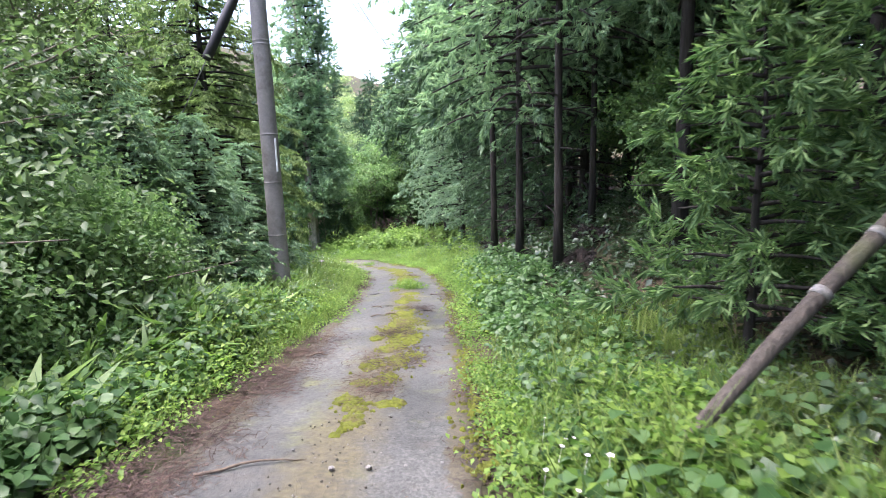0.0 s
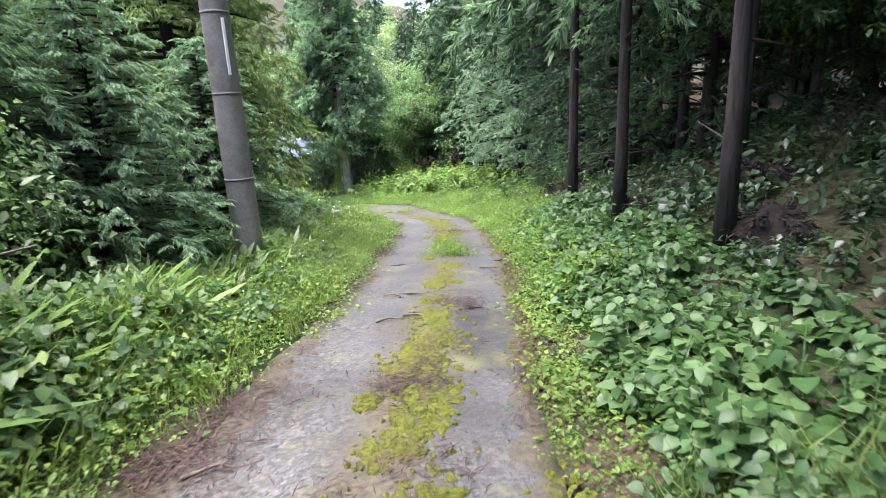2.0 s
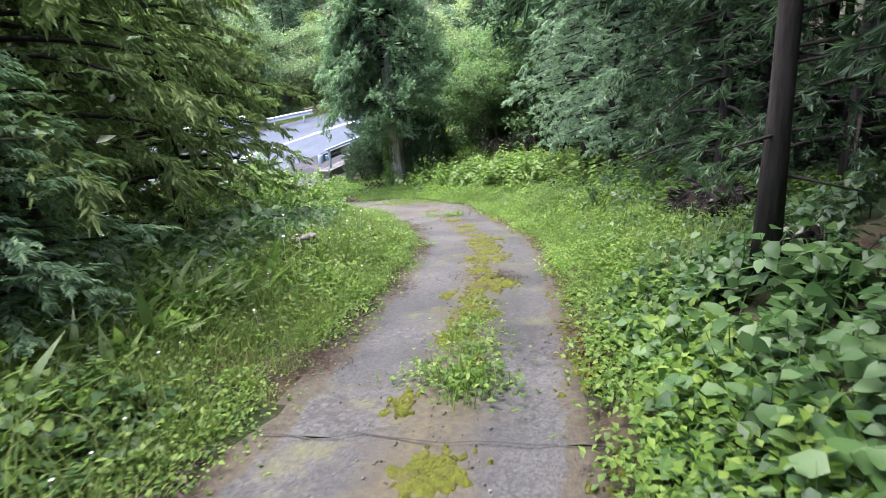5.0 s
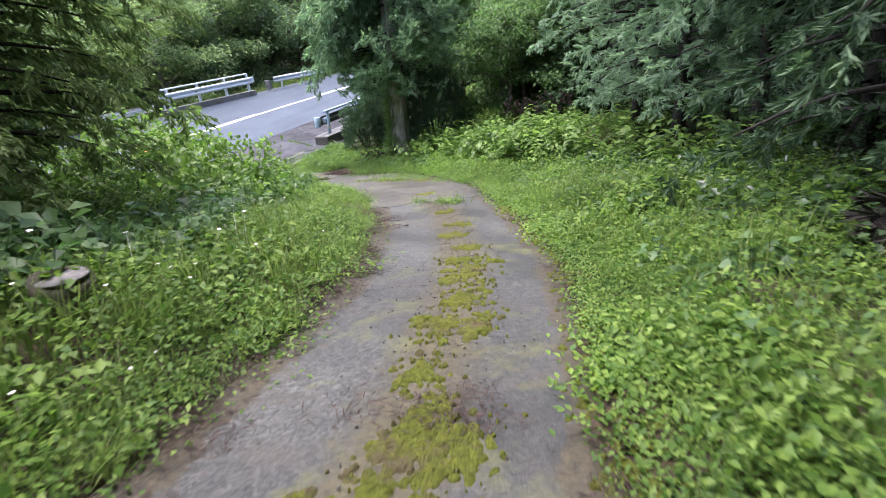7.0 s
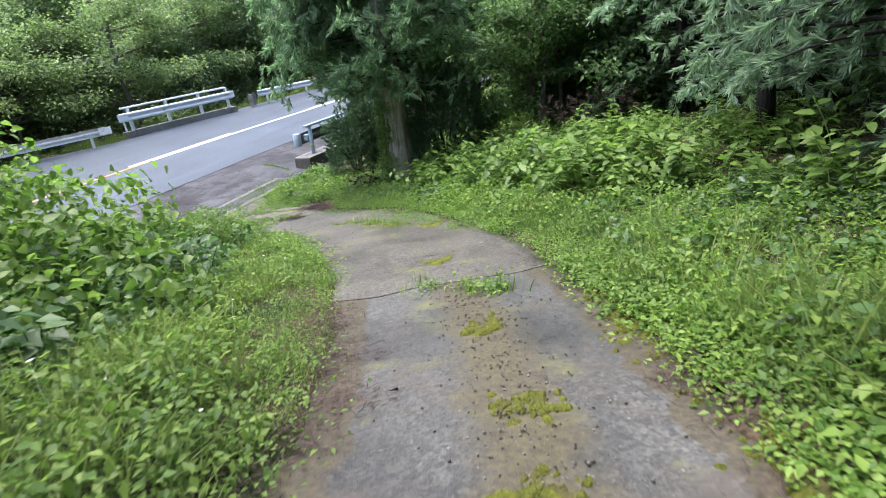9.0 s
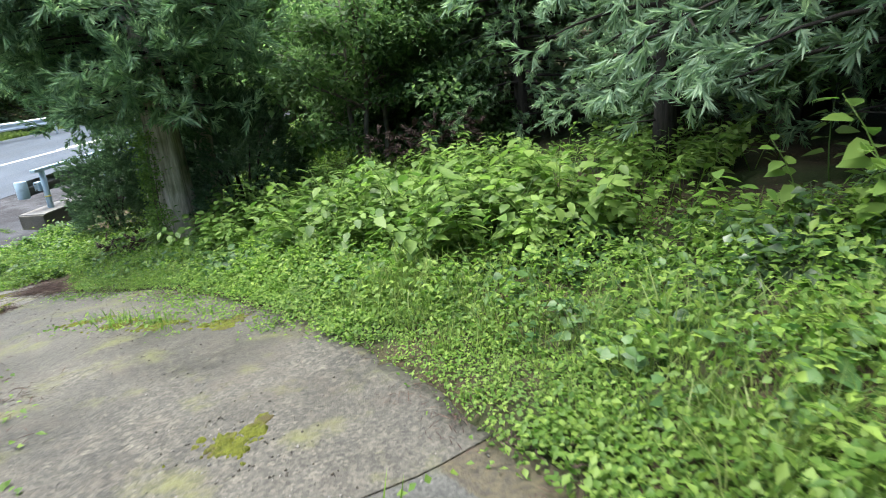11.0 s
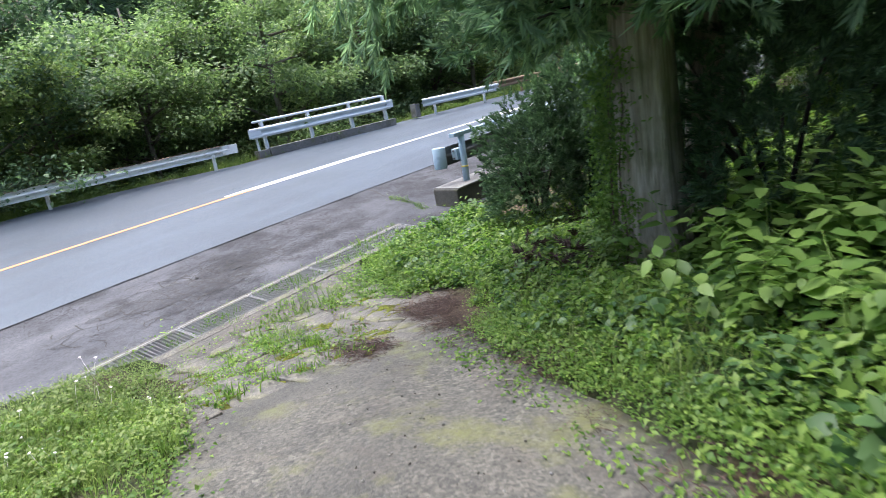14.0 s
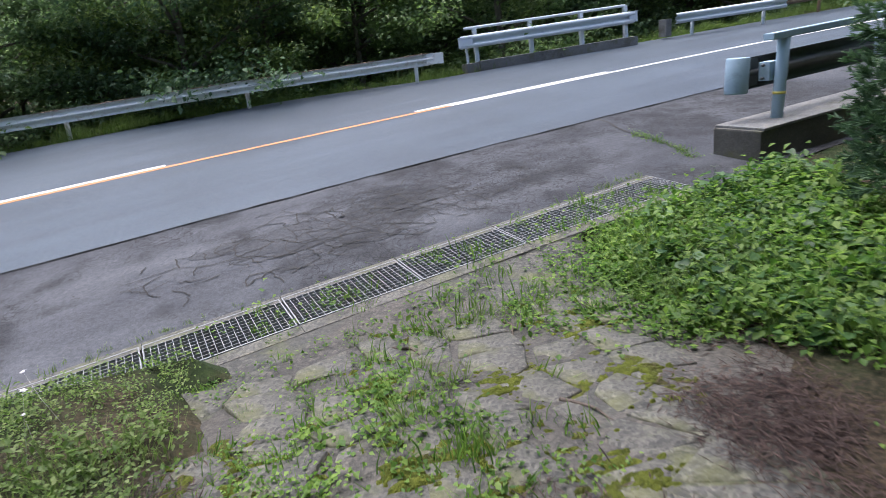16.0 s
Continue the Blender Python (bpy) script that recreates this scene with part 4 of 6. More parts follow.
CLUMPS_SMALL = [clump(r_s, 14, 0.24, 0.085, 0.05) for _ in range(4)]
CLUMPS_FINE = [clump(r_s, 18, 0.24, 0.06, 0.034) for _ in range(4)]
CLUMPS_MID = [clump(r_s, 13, 0.34, 0.15, 0.085) for _ in range(4)]
CLUMPS_BIG = [clump(r_s, 22, 0.62, 0.17, 0.11) for _ in range(4)]
CLUMPS_VINE = [clump(r_s, 15, 0.22, 0.082, 0.056, True) for _ in range(4)]


def broadleaf(name, h, spread, r, limbs=7, twigs=5, per=7, protos=None, leaves=None, barkm=None, trunk_r=0.12, fork=0.35, size=(0.8, 1.3), stems=1, flat=0.5):
    """A broad-leaved tree at the origin: forked limbs, and a crown of leaf clumps with gaps."""
    protos = protos or CLUMPS_SMALL
    wood, P = [], []
    for st in range(stems):
        a0 = r.uniform(0, 6.28)
        off = np.array([math.cos(a0), math.sin(a0), 0]) * (0.0 if stems == 1 else 0.2)
        out = off * (2.5 if stems > 1 else 0)
        top = off + out * 1.2 + np.array([r.normal(0, 0.2), r.normal(0, 0.2), h * 0.8])
        tp = [off + (top - off) * t + np.array([math.sin(t * 5 + a0) * 0.12, math.cos(t * 4 + a0) * 0.12, 0]) for t in np.linspace(-0.05, 1, 8)]
        wood.append(tube(tp, np.linspace(trunk_r, trunk_r * 0.2, 8), 9))
        for i in range(limbs):
            f = fork + (1 - fork) * (i + 0.5) / limbs
            p0 = tp[int(f * 7)]
            a = i * 2.4 + r.normal(0, 0.5) + a0
            L = spread * (1 - 0.55 * abs(f - 0.5)) * r.uniform(0.75, 1.15)
            d = np.array([math.cos(a), math.sin(a), r.uniform(0.15, 0.7)])
            lp = [p0 + d * L * t + np.array([0, 0, -0.18 * L * t * t]) + r.normal(0, 0.05, 3) * t for t in np.linspace(0, 1, 6)]
            wood.append(tube(lp, np.linspace(trunk_r * 0.45, 0.012, 6), 6))
            for j in range(twigs):
                q0 = lp[min(5, 2 + j * 4 // max(twigs, 1))]
                e = d * 0.5 + r.normal(0, 0.55, 3) * (1, 1, flat)
                tl = spread * r.uniform(0.25, 0.5)
                q1 = q0 + e * tl
                wood.append(tube([q0, (q0 + q1) / 2 + r.normal(0, 0.04, 3), q1], [0.016, 0.01, 0.004], 4))
                for k in range(per):
                    P.append(q0 + (q1 - q0) * r.uniform(0.3, 1.15) + r.normal(0, 0.16 * spread / 2, 3) * (1, 1, 0.6))
    ob = new(name)
    part_of("trunk", *joined(wood), barkm or M_BARK_GREY, ob, smooth=True)
    part_of("crown", *scatter(protos, np.array(P), size[0], size[1], 0.25, r), leaves or M_MAPLE, ob)
    return ob


def stand(ob, x, y, turn=0.0, scale=1.0, sink=0.0):
    ob.matrix_basis = Matrix.Translation((x, y, ground(x, y) - sink)) @ Matrix.Rotation(turn, 4, "Z") @ Matrix.Scale(scale, 4)
    return ob


def stand_copy(ob, x, y, turn, scale):
    c = copy_thing(ob, Matrix())
    return stand(c, x, y, turn, scale)


r_t = np.random.default_rng(11)
# cedars on the slope beside the path, with bare lower trunks
ced_label = "tall dark cedar with a bare lower trunk on the slope"
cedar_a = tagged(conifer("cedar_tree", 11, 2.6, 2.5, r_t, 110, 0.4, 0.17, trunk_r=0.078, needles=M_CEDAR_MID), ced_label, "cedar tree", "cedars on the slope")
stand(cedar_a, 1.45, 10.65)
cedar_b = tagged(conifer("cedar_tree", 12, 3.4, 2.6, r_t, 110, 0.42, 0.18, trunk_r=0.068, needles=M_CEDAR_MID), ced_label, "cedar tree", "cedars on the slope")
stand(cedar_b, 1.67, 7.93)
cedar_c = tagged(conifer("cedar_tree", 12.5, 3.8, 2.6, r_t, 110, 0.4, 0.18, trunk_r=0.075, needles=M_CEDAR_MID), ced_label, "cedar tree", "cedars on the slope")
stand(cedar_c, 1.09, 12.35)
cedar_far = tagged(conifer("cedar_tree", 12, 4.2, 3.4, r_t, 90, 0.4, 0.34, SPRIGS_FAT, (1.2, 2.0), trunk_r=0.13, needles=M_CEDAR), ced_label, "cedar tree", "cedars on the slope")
stand(cedar_far, 9.6, 16.6)
spots = [(3.2, 7.0), (3.0, 10.6), (2.9, 13.0), (4.6, 8.7), (4.9, 11.7), (4.2, 5.2), (5.6, 6.6), (3.4, 15.6), (5.2, 14.4), (6.6, 9.6), (6.8, 12.6), (2.6, 18.2),
         (4.8, 17.6), (7.4, 15.5), (3.4, 21.0), (6.2, 20.0), (8.4, 18.6), (3.6, 2.6), (5.6, 3.2), (7.4, 4.8), (8.6, 8.0), (9.0, 12.0), (5.0, 0.0), (7.6, 1.2), (4.4, -3.0), (7.2, -4.0),
         (10.5, 5.0), (10.8, 10.0), (10.6, 15.0), (11.0, 20.0), (2.2, 24.6), (5.2, 24.2), (8.0, 23.0), (1.8, 30.6), (4.4, 28.4), (7.4, 27.6), (-0.8, 33.0), (3.0, 33.6), (6.4, 32.2), (-0.2, 37.5), (4.0, 38.0)]
for i, (x, y) in enumerate(spots):
    stand_copy((cedar_a, cedar_b, cedar_c)[i % 3] if i in (0, 1, 2, 3, 5, 7) else cedar_far, x + r_t.normal(0, 0.2), y + r_t.normal(0, 0.2), r_t.uniform(0, 6.28), r_t.uniform(0.95, 1.35))

# drooping cedars that hang over the path's edge further on; pale needles carry haze
pale = tagged(conifer("cedar_tree", 9.5, 1.0, 1.9, r_t, 125, 0.32, 0.15, size=(0.9, 1.4), trunk_r=0.12, needles=M_CEDAR_HAZE, taper=0.6, low=0.55), "cedar with drooping sprays beside the path, haze and skylight in its pale needles", "cedar tree", "drooping cedars by the path")
stand(pale, 0.6, 23.6, 0.0, 1.0)
for x, y, s_ in ((-0.1, 26.2, 1.05), (1.5, 21.6, 0.95)):
    stand_copy(pale, x, y, r_t.uniform(0, 6.28), s_)
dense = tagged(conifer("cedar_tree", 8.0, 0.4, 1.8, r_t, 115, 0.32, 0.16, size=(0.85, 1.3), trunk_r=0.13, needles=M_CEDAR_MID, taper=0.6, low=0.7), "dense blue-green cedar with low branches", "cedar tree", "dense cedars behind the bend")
stand(dense, 1.9, 24.6)
for x, y, s_ in ((0.9, 28.4, 1.0), (-0.9, 31.4, 1.1), (2.6, 27.6, 1.2), (-4.3, 37.0, 0.85), (-2.7, 39.0, 0.95), (-1.0, 43.0, 1.05), (-4.4, 46.0, 1.0), (1.4, 40.0, 1.1)):
    stand_copy(dense, x, y, r_t.uniform(0, 6.28), s_)

shady = tagged(conifer("cedar_tree", 8.5, 0.5, 1.8, r_t, 105, 0.4, 0.17, size=(0.85, 1.3), trunk_r=0.12, needles=M_CEDAR, taper=0.6, low=0.7), "green cedar with low branches beside the path, shade in its needle colour", "cedar tree", "dark cedars by the path")
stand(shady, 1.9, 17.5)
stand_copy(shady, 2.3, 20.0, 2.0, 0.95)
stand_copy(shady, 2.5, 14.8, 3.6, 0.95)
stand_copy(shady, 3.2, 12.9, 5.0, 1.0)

# young cedar with light tips near the start
young = tagged(conifer("young_cedar", 3.1, 0.35, 1.05, r_t, 54, 0.25, 0.11, SPRIGS_YOUNG, (0.8, 1.25), 0.05, M_CEDAR_LIGHT, split=True, rise=0.25, taper=0.7, low=0.8, stubs=3), "young cedar with light green shoot tips", "cedar tree", "young cedars on the verge")
stand(young, 2.3, 3.9, 0.0, 0.88)
stand_copy(young, 3.3, 3.0, 2.0, 0.7)
stand_copy(young, 3.5, 4.4, 4.0, 1.0)

# the big twin-trunked cedar by the road
big = tagged(new("old_cedar"), "old cedar with fluted grey bark, drooping boughs and ivy", "cedar tree")
bx, by = -7.15, 29.1
bz = ground(bx, by)
for ox, oy, r0, ln_ in ((0.06, 0.0, 0.27, (-0.015, 0.0)), (0.3, 0.75, 0.16, (0.035, 0.02))):
    zz = np.array([-0.4, 0.0, 0.4, 1.0, 2.0, 4.0, 8.0, 14.0])
    rr = r0 * np.array([1.5, 1.3, 1.08, 0.98, 0.9, 0.75, 0.5, 0.15])
    V, F = tube(np.c_[bx + ox + ln_[0] * zz, by + oy + ln_[1] * zz, bz + zz], rr, 22)
    ang = np.arctan2(V[:, 1] - by - oy, V[:, 0] - bx - ox)
    V[:, 0] += 0.03 * np.cos(ang * 7 + V[:, 2] * 0.4) * np.cos(ang)
    V[:, 1] += 0.03 * np.cos(ang * 7 + V[:, 2] * 0.4) * np.sin(ang)
    part_of("trunk", V, F, M_BARK_OLD, big, smooth=True)
P, D = [], []
wood = []
for i in range(330):
    z = 2.3 + 11.6 * r_t.uniform() ** 1.35
    a = r_t.uniform(0, 6.28)
    roadward = math.cos(a) < -0.2
    L = (2.9 if roadward and z > 5.2 else 1.9 if z > 3 else 1.3) * (1 - (z - 2) / 17) * r_t.uniform(0.55, 1.1) + 0.3
    drop = 0.5 if roadward and z > 3.8 else 0.2
    c = np.array([math.cos(a), math.sin(a), 0])
    o = np.array([bx + 0.03 * z, by, bz + z])
    curve = lambda t: o + c * L * t + np.array([0, 0, 0.12 * L * t - drop * L * t * t])
    wood.append(tube([curve(t) for t in np.linspace(0, 0.9, 5)], np.linspace(0.035, 0.008, 5), 5))
    for t in np.linspace(0.35, 1, max(3, int(L / 0.42))):
        q = curve(t) + r_t.normal(0, 0.08, 3)
        for k in range(8):
            P.append(q + r_t.normal(0, 0.09, 3))
            D.append(c * 0.5 + r_t.normal(0, 0.75, 3) + np.array([0, 0, -0.35 * (drop > 0.4)]))
for i in range(46):
    a = r_t.uniform(2.3, 4.1)
    z, L = r_t.uniform(4.6, 7.4), r_t.uniform(1.4, 2.5)
    c = np.array([math.cos(a), math.sin(a), 0])
    o = np.array([bx + 0.03 * z, by, bz + z])
    curve = lambda t: o + c * L * t + np.array([0, 0, 0.25 * L * t - 0.95 * L * t ** 2.6])
    wood.append(tube([curve(t) for t in np.linspace(0, 1, 6)], np.linspace(0.04, 0.008, 6), 5))
    for t in np.linspace(0.45, 1.08, 9):
        for k in range(9):
            P.append(curve(t) + r_t.normal(0, 0.1, 3))
            D.append(c * 0.3 + r_t.normal(0, 0.45, 3) + np.array([0, 0, -0.9]))
part_of("branchwork", *joined(wood), M_BARK, big)
part_of("crown", *set_along(SPRIGS, P, D, r_t, 1.0, 1.7), M_CEDAR_MID, big)

# ivy and dark bushes by the old cedar
P = []
for i in range(260):
    a, z = r_t.uniform(2.5, 4.75), r_t.uniform(0.05, 1.8) ** 1.15
    rad = 0.33 + 0.1 * r_t.uniform() - 0.03 * z
    P.append((bx - 0.02 + math.cos(a) * rad, by + math.sin(a) * rad, bz + z))
ivy = tagged(new("ivy"), "ivy climbing the foot of the old cedar", "ivy")
for a in (2.8, 3.3, 3.8, 4.3):
    zz = np.linspace(-0.05, 1.7, 9)
    V, F = tube(np.c_[bx + 0.05 + np.cos(a + 0.1 * np.sin(zz * 5)) * (0.38 - 0.04 * zz), by + np.sin(a + 0.1 * np.sin(zz * 5)) * (0.38 - 0.04 * zz), bz + zz], np.linspace(0.013, 0.005, 9), 5)
    part_of("stem", V, F, M_TWIG, ivy)
part_of("leaves", *scatter(CLUMPS_SMALL, np.array(P), 0.4, 0.7, 0.8, r_t), M_KNOT, ivy)


def shrub(name, rx, ry, rz, r, n, protos, leaves, size, conif=False, holes=0.0):
    """A bush at the origin: short stems under a mound of leaf clumps with an uneven outline."""
    u = r.uniform(0, 1, n)
    a = r.uniform(0, 2 * np.pi, n)
    el = np.arccos(1 - u * 1.15)
    k = 0.62 + 0.38 * r.uniform(0, 1, n) ** 0.5 + 0.16 * np.sin(a * 3 + el * 4) + 0.1 * np.sin(a * 7 - el * 5)
    P = np.c_[np.cos(a) * np.sin(el) * rx * k, np.sin(a) * np.sin(el) * ry * k, rz * 0.25 + np.cos(el) * rz * 0.75 * k]
    P[:, 2] = np.maximum(P[:, 2], 0.06)
    wood = []
    for i in range(9):
        b = r.uniform(0, 6.28)
        e = np.array([math.cos(b) * rx * 0.7, math.sin(b) * ry * 0.7, rz * r.uniform(0.45, 0.8)])
        wood.append(tube([(0, 0, -0.15), e * 0.5 + np.array([0, 0, 0.1]), e], [0.025, 0.016, 0.005], 5))
    ob = new(name)
    for w in wood:
        part_of("stem", *w, M_BARK, ob)
    if conif:
        D = np.c_[P[:, :2], 0.4 * P[:, 2]] + r.normal(0, 0.35, (n, 3))
        part_of("leaves", *set_along(protos, P, D, r, *size), leaves, ob)
    else:
        part_of("leaves", *scatter(protos, P, size[0], size[1], 0.35, r, up=np.c_[P[:, 0] / rx, P[:, 1] / ry] * 0.6), leaves, ob)
    return ob


bush = tagged(shrub("bush", 0.8, 0.75, 1.75, r_t, 1500, SPRIGS, M_CEDAR, (0.5, 0.85), True), "dark conifer bush beside the bridge rail", "bush", "dark conifer bushes")
stand(bush, -9.35, 31.2)
stand_copy(bush, -8.9, 31.9, 1.0, 1.25)
stand_copy(bush, -6.2, 29.9, 4.2, 1.35)
stand_copy(bush, -8.6, 34.5, 3.0, 1.5)
bush2 = tagged(shrub("bush", 1.05, 0.9, 1.9, r_t, 420, CLUMPS_MID, M_BROAD, (0.6, 1.0)), "dark glossy evergreen bush at the edge of the trees", "bush", "dark evergreen bushes")
stand(bush2, -3.2, 33.0)
for x, y, s_ in ((-2.0, 31.6, 1.0), (-8.7, 35.2, 1.3), (1.0, 29.2, 0.9), (-9.5, 37.0, 1.5)):
    stand_copy(bush2, x, y, r_t.uniform(0, 6.28), s_)
mound = tagged(shrub("vine_mound", 1.6, 1.7, 1.45, r_t, 800, CLUMPS_VINE, M_KNOT, (0.65, 1.05)), "mound of broad-leaved vines and brambles on the bank", "vine mound", "vine mounds")
stand(mound, -7.5, 18.9, 0, 1.35, 0.1)
for x, y, t_, s_ in ((-5.9, 17.0, 3.1, 0.5), (-9.2, 18.4, 4.0, 1.35), (-8.2, 21.3, 1.2, 0.6), (-9.5, 20.4, 5.2, 1.15), (-7.4, 22.6, 2.2, 0.42)):
    stand_copy(mound, x, y, t_, s_)

soft = tagged(shrub("bush", 1.0, 1.1, 1.8, r_t, 900, CLUMPS_FINE, M_BUSH, (0.8, 1.3)), "soft green leafy bush on the bank", "bush", "leafy bushes on the bank")
stand(soft, -3.9, 5.6)
for x, y, t_, s_ in ((-4.0, 3.7, 1.7, 0.9), (-4.3, 7.0, 3.0, 0.95), (-4.7, 4.7, 4.4, 1.2)):
    stand_copy(soft, x, y, t_, s_)

# conifers and maples on the bank towards the road
fir = tagged(conifer("fir_tree", 3.6, 0.15, 1.35, r_t, 115, 0.17, 0.125, SPRIGS_FLAT, (0.62, 1.02), 0.06, M_FIR, rise=0.12, taper=0.75, low=1.0, stubs=2, level=0.42), "small dense fir beside the utility pole", "fir tree", "small firs on the bank")
stand(fir, -3.85, 8.75, 0.0, 0.8)
for x, y, s_ in ((-3.9, 10.9, 0.8), (-5.0, 6.8, 0.95), (-5.6, 9.2, 1.25), (-4.5, 5.2, 0.6), (-4.4, 7.9, 0.8)):
    stand_copy(fir, x, y, r_t.uniform(0, 6.28), s_)
yew = tagged(conifer("yew_tree", 7.5, 1.5, 2.2, r_t, 115, 0.25, 0.15, SPRIGS_FLAT, (0.85, 1.35), 0.16, M_YEW, rise=0.05, taper=0.55, low=0.8, level=0.45), "spreading yew with olive green needles and dark trunk", "yew tree", "yews on the bank")
stand(yew, -5.2, 12.6)
for x, y, s_ in ((-6.4, 16.2, 0.9), (-8.6, 16.4, 1.0), (-7.4, 13.0, 1.1), (-7.8, 10.2, 1.15), (-7.2, 7.0, 1.0)):
    stand_copy(yew, x, y, r_t.uniform(0, 6.28), s_)
maple = tagged(broadleaf("maple_tree", 6.5, 2.9, r_t, 12, 7, 18, CLUMPS_FINE, M_MAPLE, trunk_r=0.13, fork=0.2, size=(0.9, 1.4)), "green maple spreading over the bank", "maple tree", "maples on the bank")
stand(maple, -6.1, 4.3, 2.6)
for x, y, s_ in ((-6.8, 6.2, 1.1), (-7.9, 2.2, 1.2), (-7.4, 9.0, 1.2), (-8.4, -0.6, 1.0), (-8.6, 4.4, 1.2), (-9.6, 8.6, 1.2)):
    stand_copy(maple, x, y, r_t.uniform(0, 6.28), s_)
under = tagged(broadleaf("sapling", 4.6, 1.7, r_t, 8, 6, 9, CLUMPS_MID, M_BUSH, trunk_r=0.075, fork=0.3, size=(0.7, 1.1), stems=4), "many-stemmed leafy tree at the back of the clearing", "sapling", "saplings behind the bend")
stand(under, -4.0, 31.9)
for x, y, s_ in ((-6.2, 41.0, 1.0), (-1.2, 35.0, 1.3), (2.2, 27.8, 0.9), (-7.6, 37.0, 1.3), (4.6, 13.0, 0.75), (3.8, 8.0, 0.6), (-3.5, 38.5, 1.3)):
    stand_copy(under, x, y, r_t.uniform(0, 6.28), s_)

# woods beyond the road and around
wood_a = tagged(broadleaf("woodland_tree", 9, 3.4, r_t, 14, 7, 8, CLUMPS_BIG, M_WOODS, trunk_r=0.16, fork=0.12, size=(0.75, 1.25), flat=0.2), "leafy woodland tree beyond the road", "tree", "woods beyond the road")
stand(wood_a, -27.5, 29.0)
wood_b = tagged(broadleaf("woodland_tree", 7, 3.0, r_t, 13, 7, 8, CLUMPS_BIG, M_WOODS_LIGHT, trunk_r=0.13, fork=0.1, size=(0.7, 1.15), flat=0.2), "leafy woodland tree beyond the road", "tree", "woods beyond the road")
stand(wood_b, -27.2, 34.5)
wood_c = tagged(conifer("woodland_cedar", 13, 1.5, 2.6, r_t, 70, 0.5, 0.33, SPRIGS_FAT, (1.3, 2.2), 0.2, M_CEDAR, taper=0.7), "tall cedar in the woods", "cedar tree", "cedars in the woods")
stand(wood_c, -34, 44)
for x0, x1, y0, y1, n in ((-31, -26.5, -12, 62, 34), (-40, -31, -15, 75, 36), (-58, -40, -20, 95, 34)):
    for i in range(n):
        y = y0 + (y1 - y0) * (i + r_t.uniform(0, 1)) / n
        x = r_t.uniform(x0, x1) + (max(0, y - 45) * 0.28)
        k = r_t.integers(0, 5)
        stand_copy((wood_a, wood_b, wood_a, wood_a, wood_c)[k] if x0 < -31.5 or k < 4 else wood_b, x, y, r_t.uniform(0, 6.28), r_t.uniform(0.75, 1.25))
for x, y, k, s_ in ((-13.5, 52, 1, 0.9), (-10, 47, 0, 0.9), (-8, 55, 2, 0.7), (-3, 52, 2, 0.6), (-5.5, 50, 2, 0.55), (2, 46, 2, 0.8), (5, 46, 2, 1.0), (-1, 56, 2, 0.7), (-16, 72, 0, 1.2), (-9, 68, 2, 0.9), (9, 40, 2, 1.0), (13, 33, 2, 1.0), (14, 24, 2, 1.0),
                    (14.5, 14, 2, 1.0), (14, 5, 2, 1.1), (12, -4, 2, 1.0), (5, -9, 2, 1.0), (-3.5, -9, 0, 1.0), (0, -18, 2, 1.0), (-8, -5, 1, 1.0), (-4, -14, 2, 1.0), (8, -14, 2, 1.1), (17, 18, 2, 1.2), (17.5, 9, 2, 1.2), (12, 28, 2, 1.1), (16, 36, 0, 1.2), (-6, 62, 2, 0.8), (0, 64, 0, 1.1), (6, 58, 2, 1.1), (-3, 74, 2, 1.0), (-12, 80, 0, 1.5), (4, 72, 0, 1.3), (10, 52, 0, 1.2), (-8, 90, 2, 1.3), (2, 88, 2, 1.3), (-18, 92, 2, 1.3), (12, 66, 2, 1.3), (-22, 104, 0, 1.6), (-28, 88, 2, 1.2), (18, 48, 2, 1.3), (-1, 100, 2, 1.5), (9, 84, 0, 1.6)):
    stand_copy((wood_a, wood_b, wood_c)[k], x, y, r_t.uniform(0, 6.28), s_)

# ---------------------------------------------------------------- undergrowth
r_u = np.random.default_rng(23)


def plant_broad(r, n=11, h=0.42, L=0.12, W=0.09, fine=True):
    out = [tube([(0, 0, -0.03), (0.02, 0.01, h * 0.6), (0.0, 0.03, h)], [0.005, 0.004, 0.002], 3)]
    for i in range(n):
        z = h * (0.2 + 0.8 * (i + 0.5) / n)
        s = 1.1 - 0.45 * (i / n)
        m = Matrix.Translation((0, 0, z)) @ Matrix.Rotation(i * 2.4 + r.normal(0, 0.4), 4, "Z") @ Matrix.Translation((0.05 * s, 0, 0.01)) @ Matrix.Rotation(r.normal(0.1, 0.3), 4, "Y") @ Matrix.Rotation(r.normal(0, 0.25), 4, "X")
        out.append(moved(leaf(L * s * r.uniform(0.8, 1.2), W * s * r.uniform(0.85, 1.15), 0.12, 0.25, fine), m))
    return joined(out)


def plant_lance(r, n=8, L=0.34, W=0.06):
    out = []
    for i in range(n):
        m = Matrix.Rotation(i * 2.4 + r.normal(0, 0.3), 4, "Z") @ Matrix.Rotation(-r.uniform(0.6, 1.25), 4, "Y")
        out.append(moved(leaf(L * r.uniform(0.7, 1.2), W * r.uniform(0.8, 1.2), 0.2, 0.45), m))
    return joined(out)


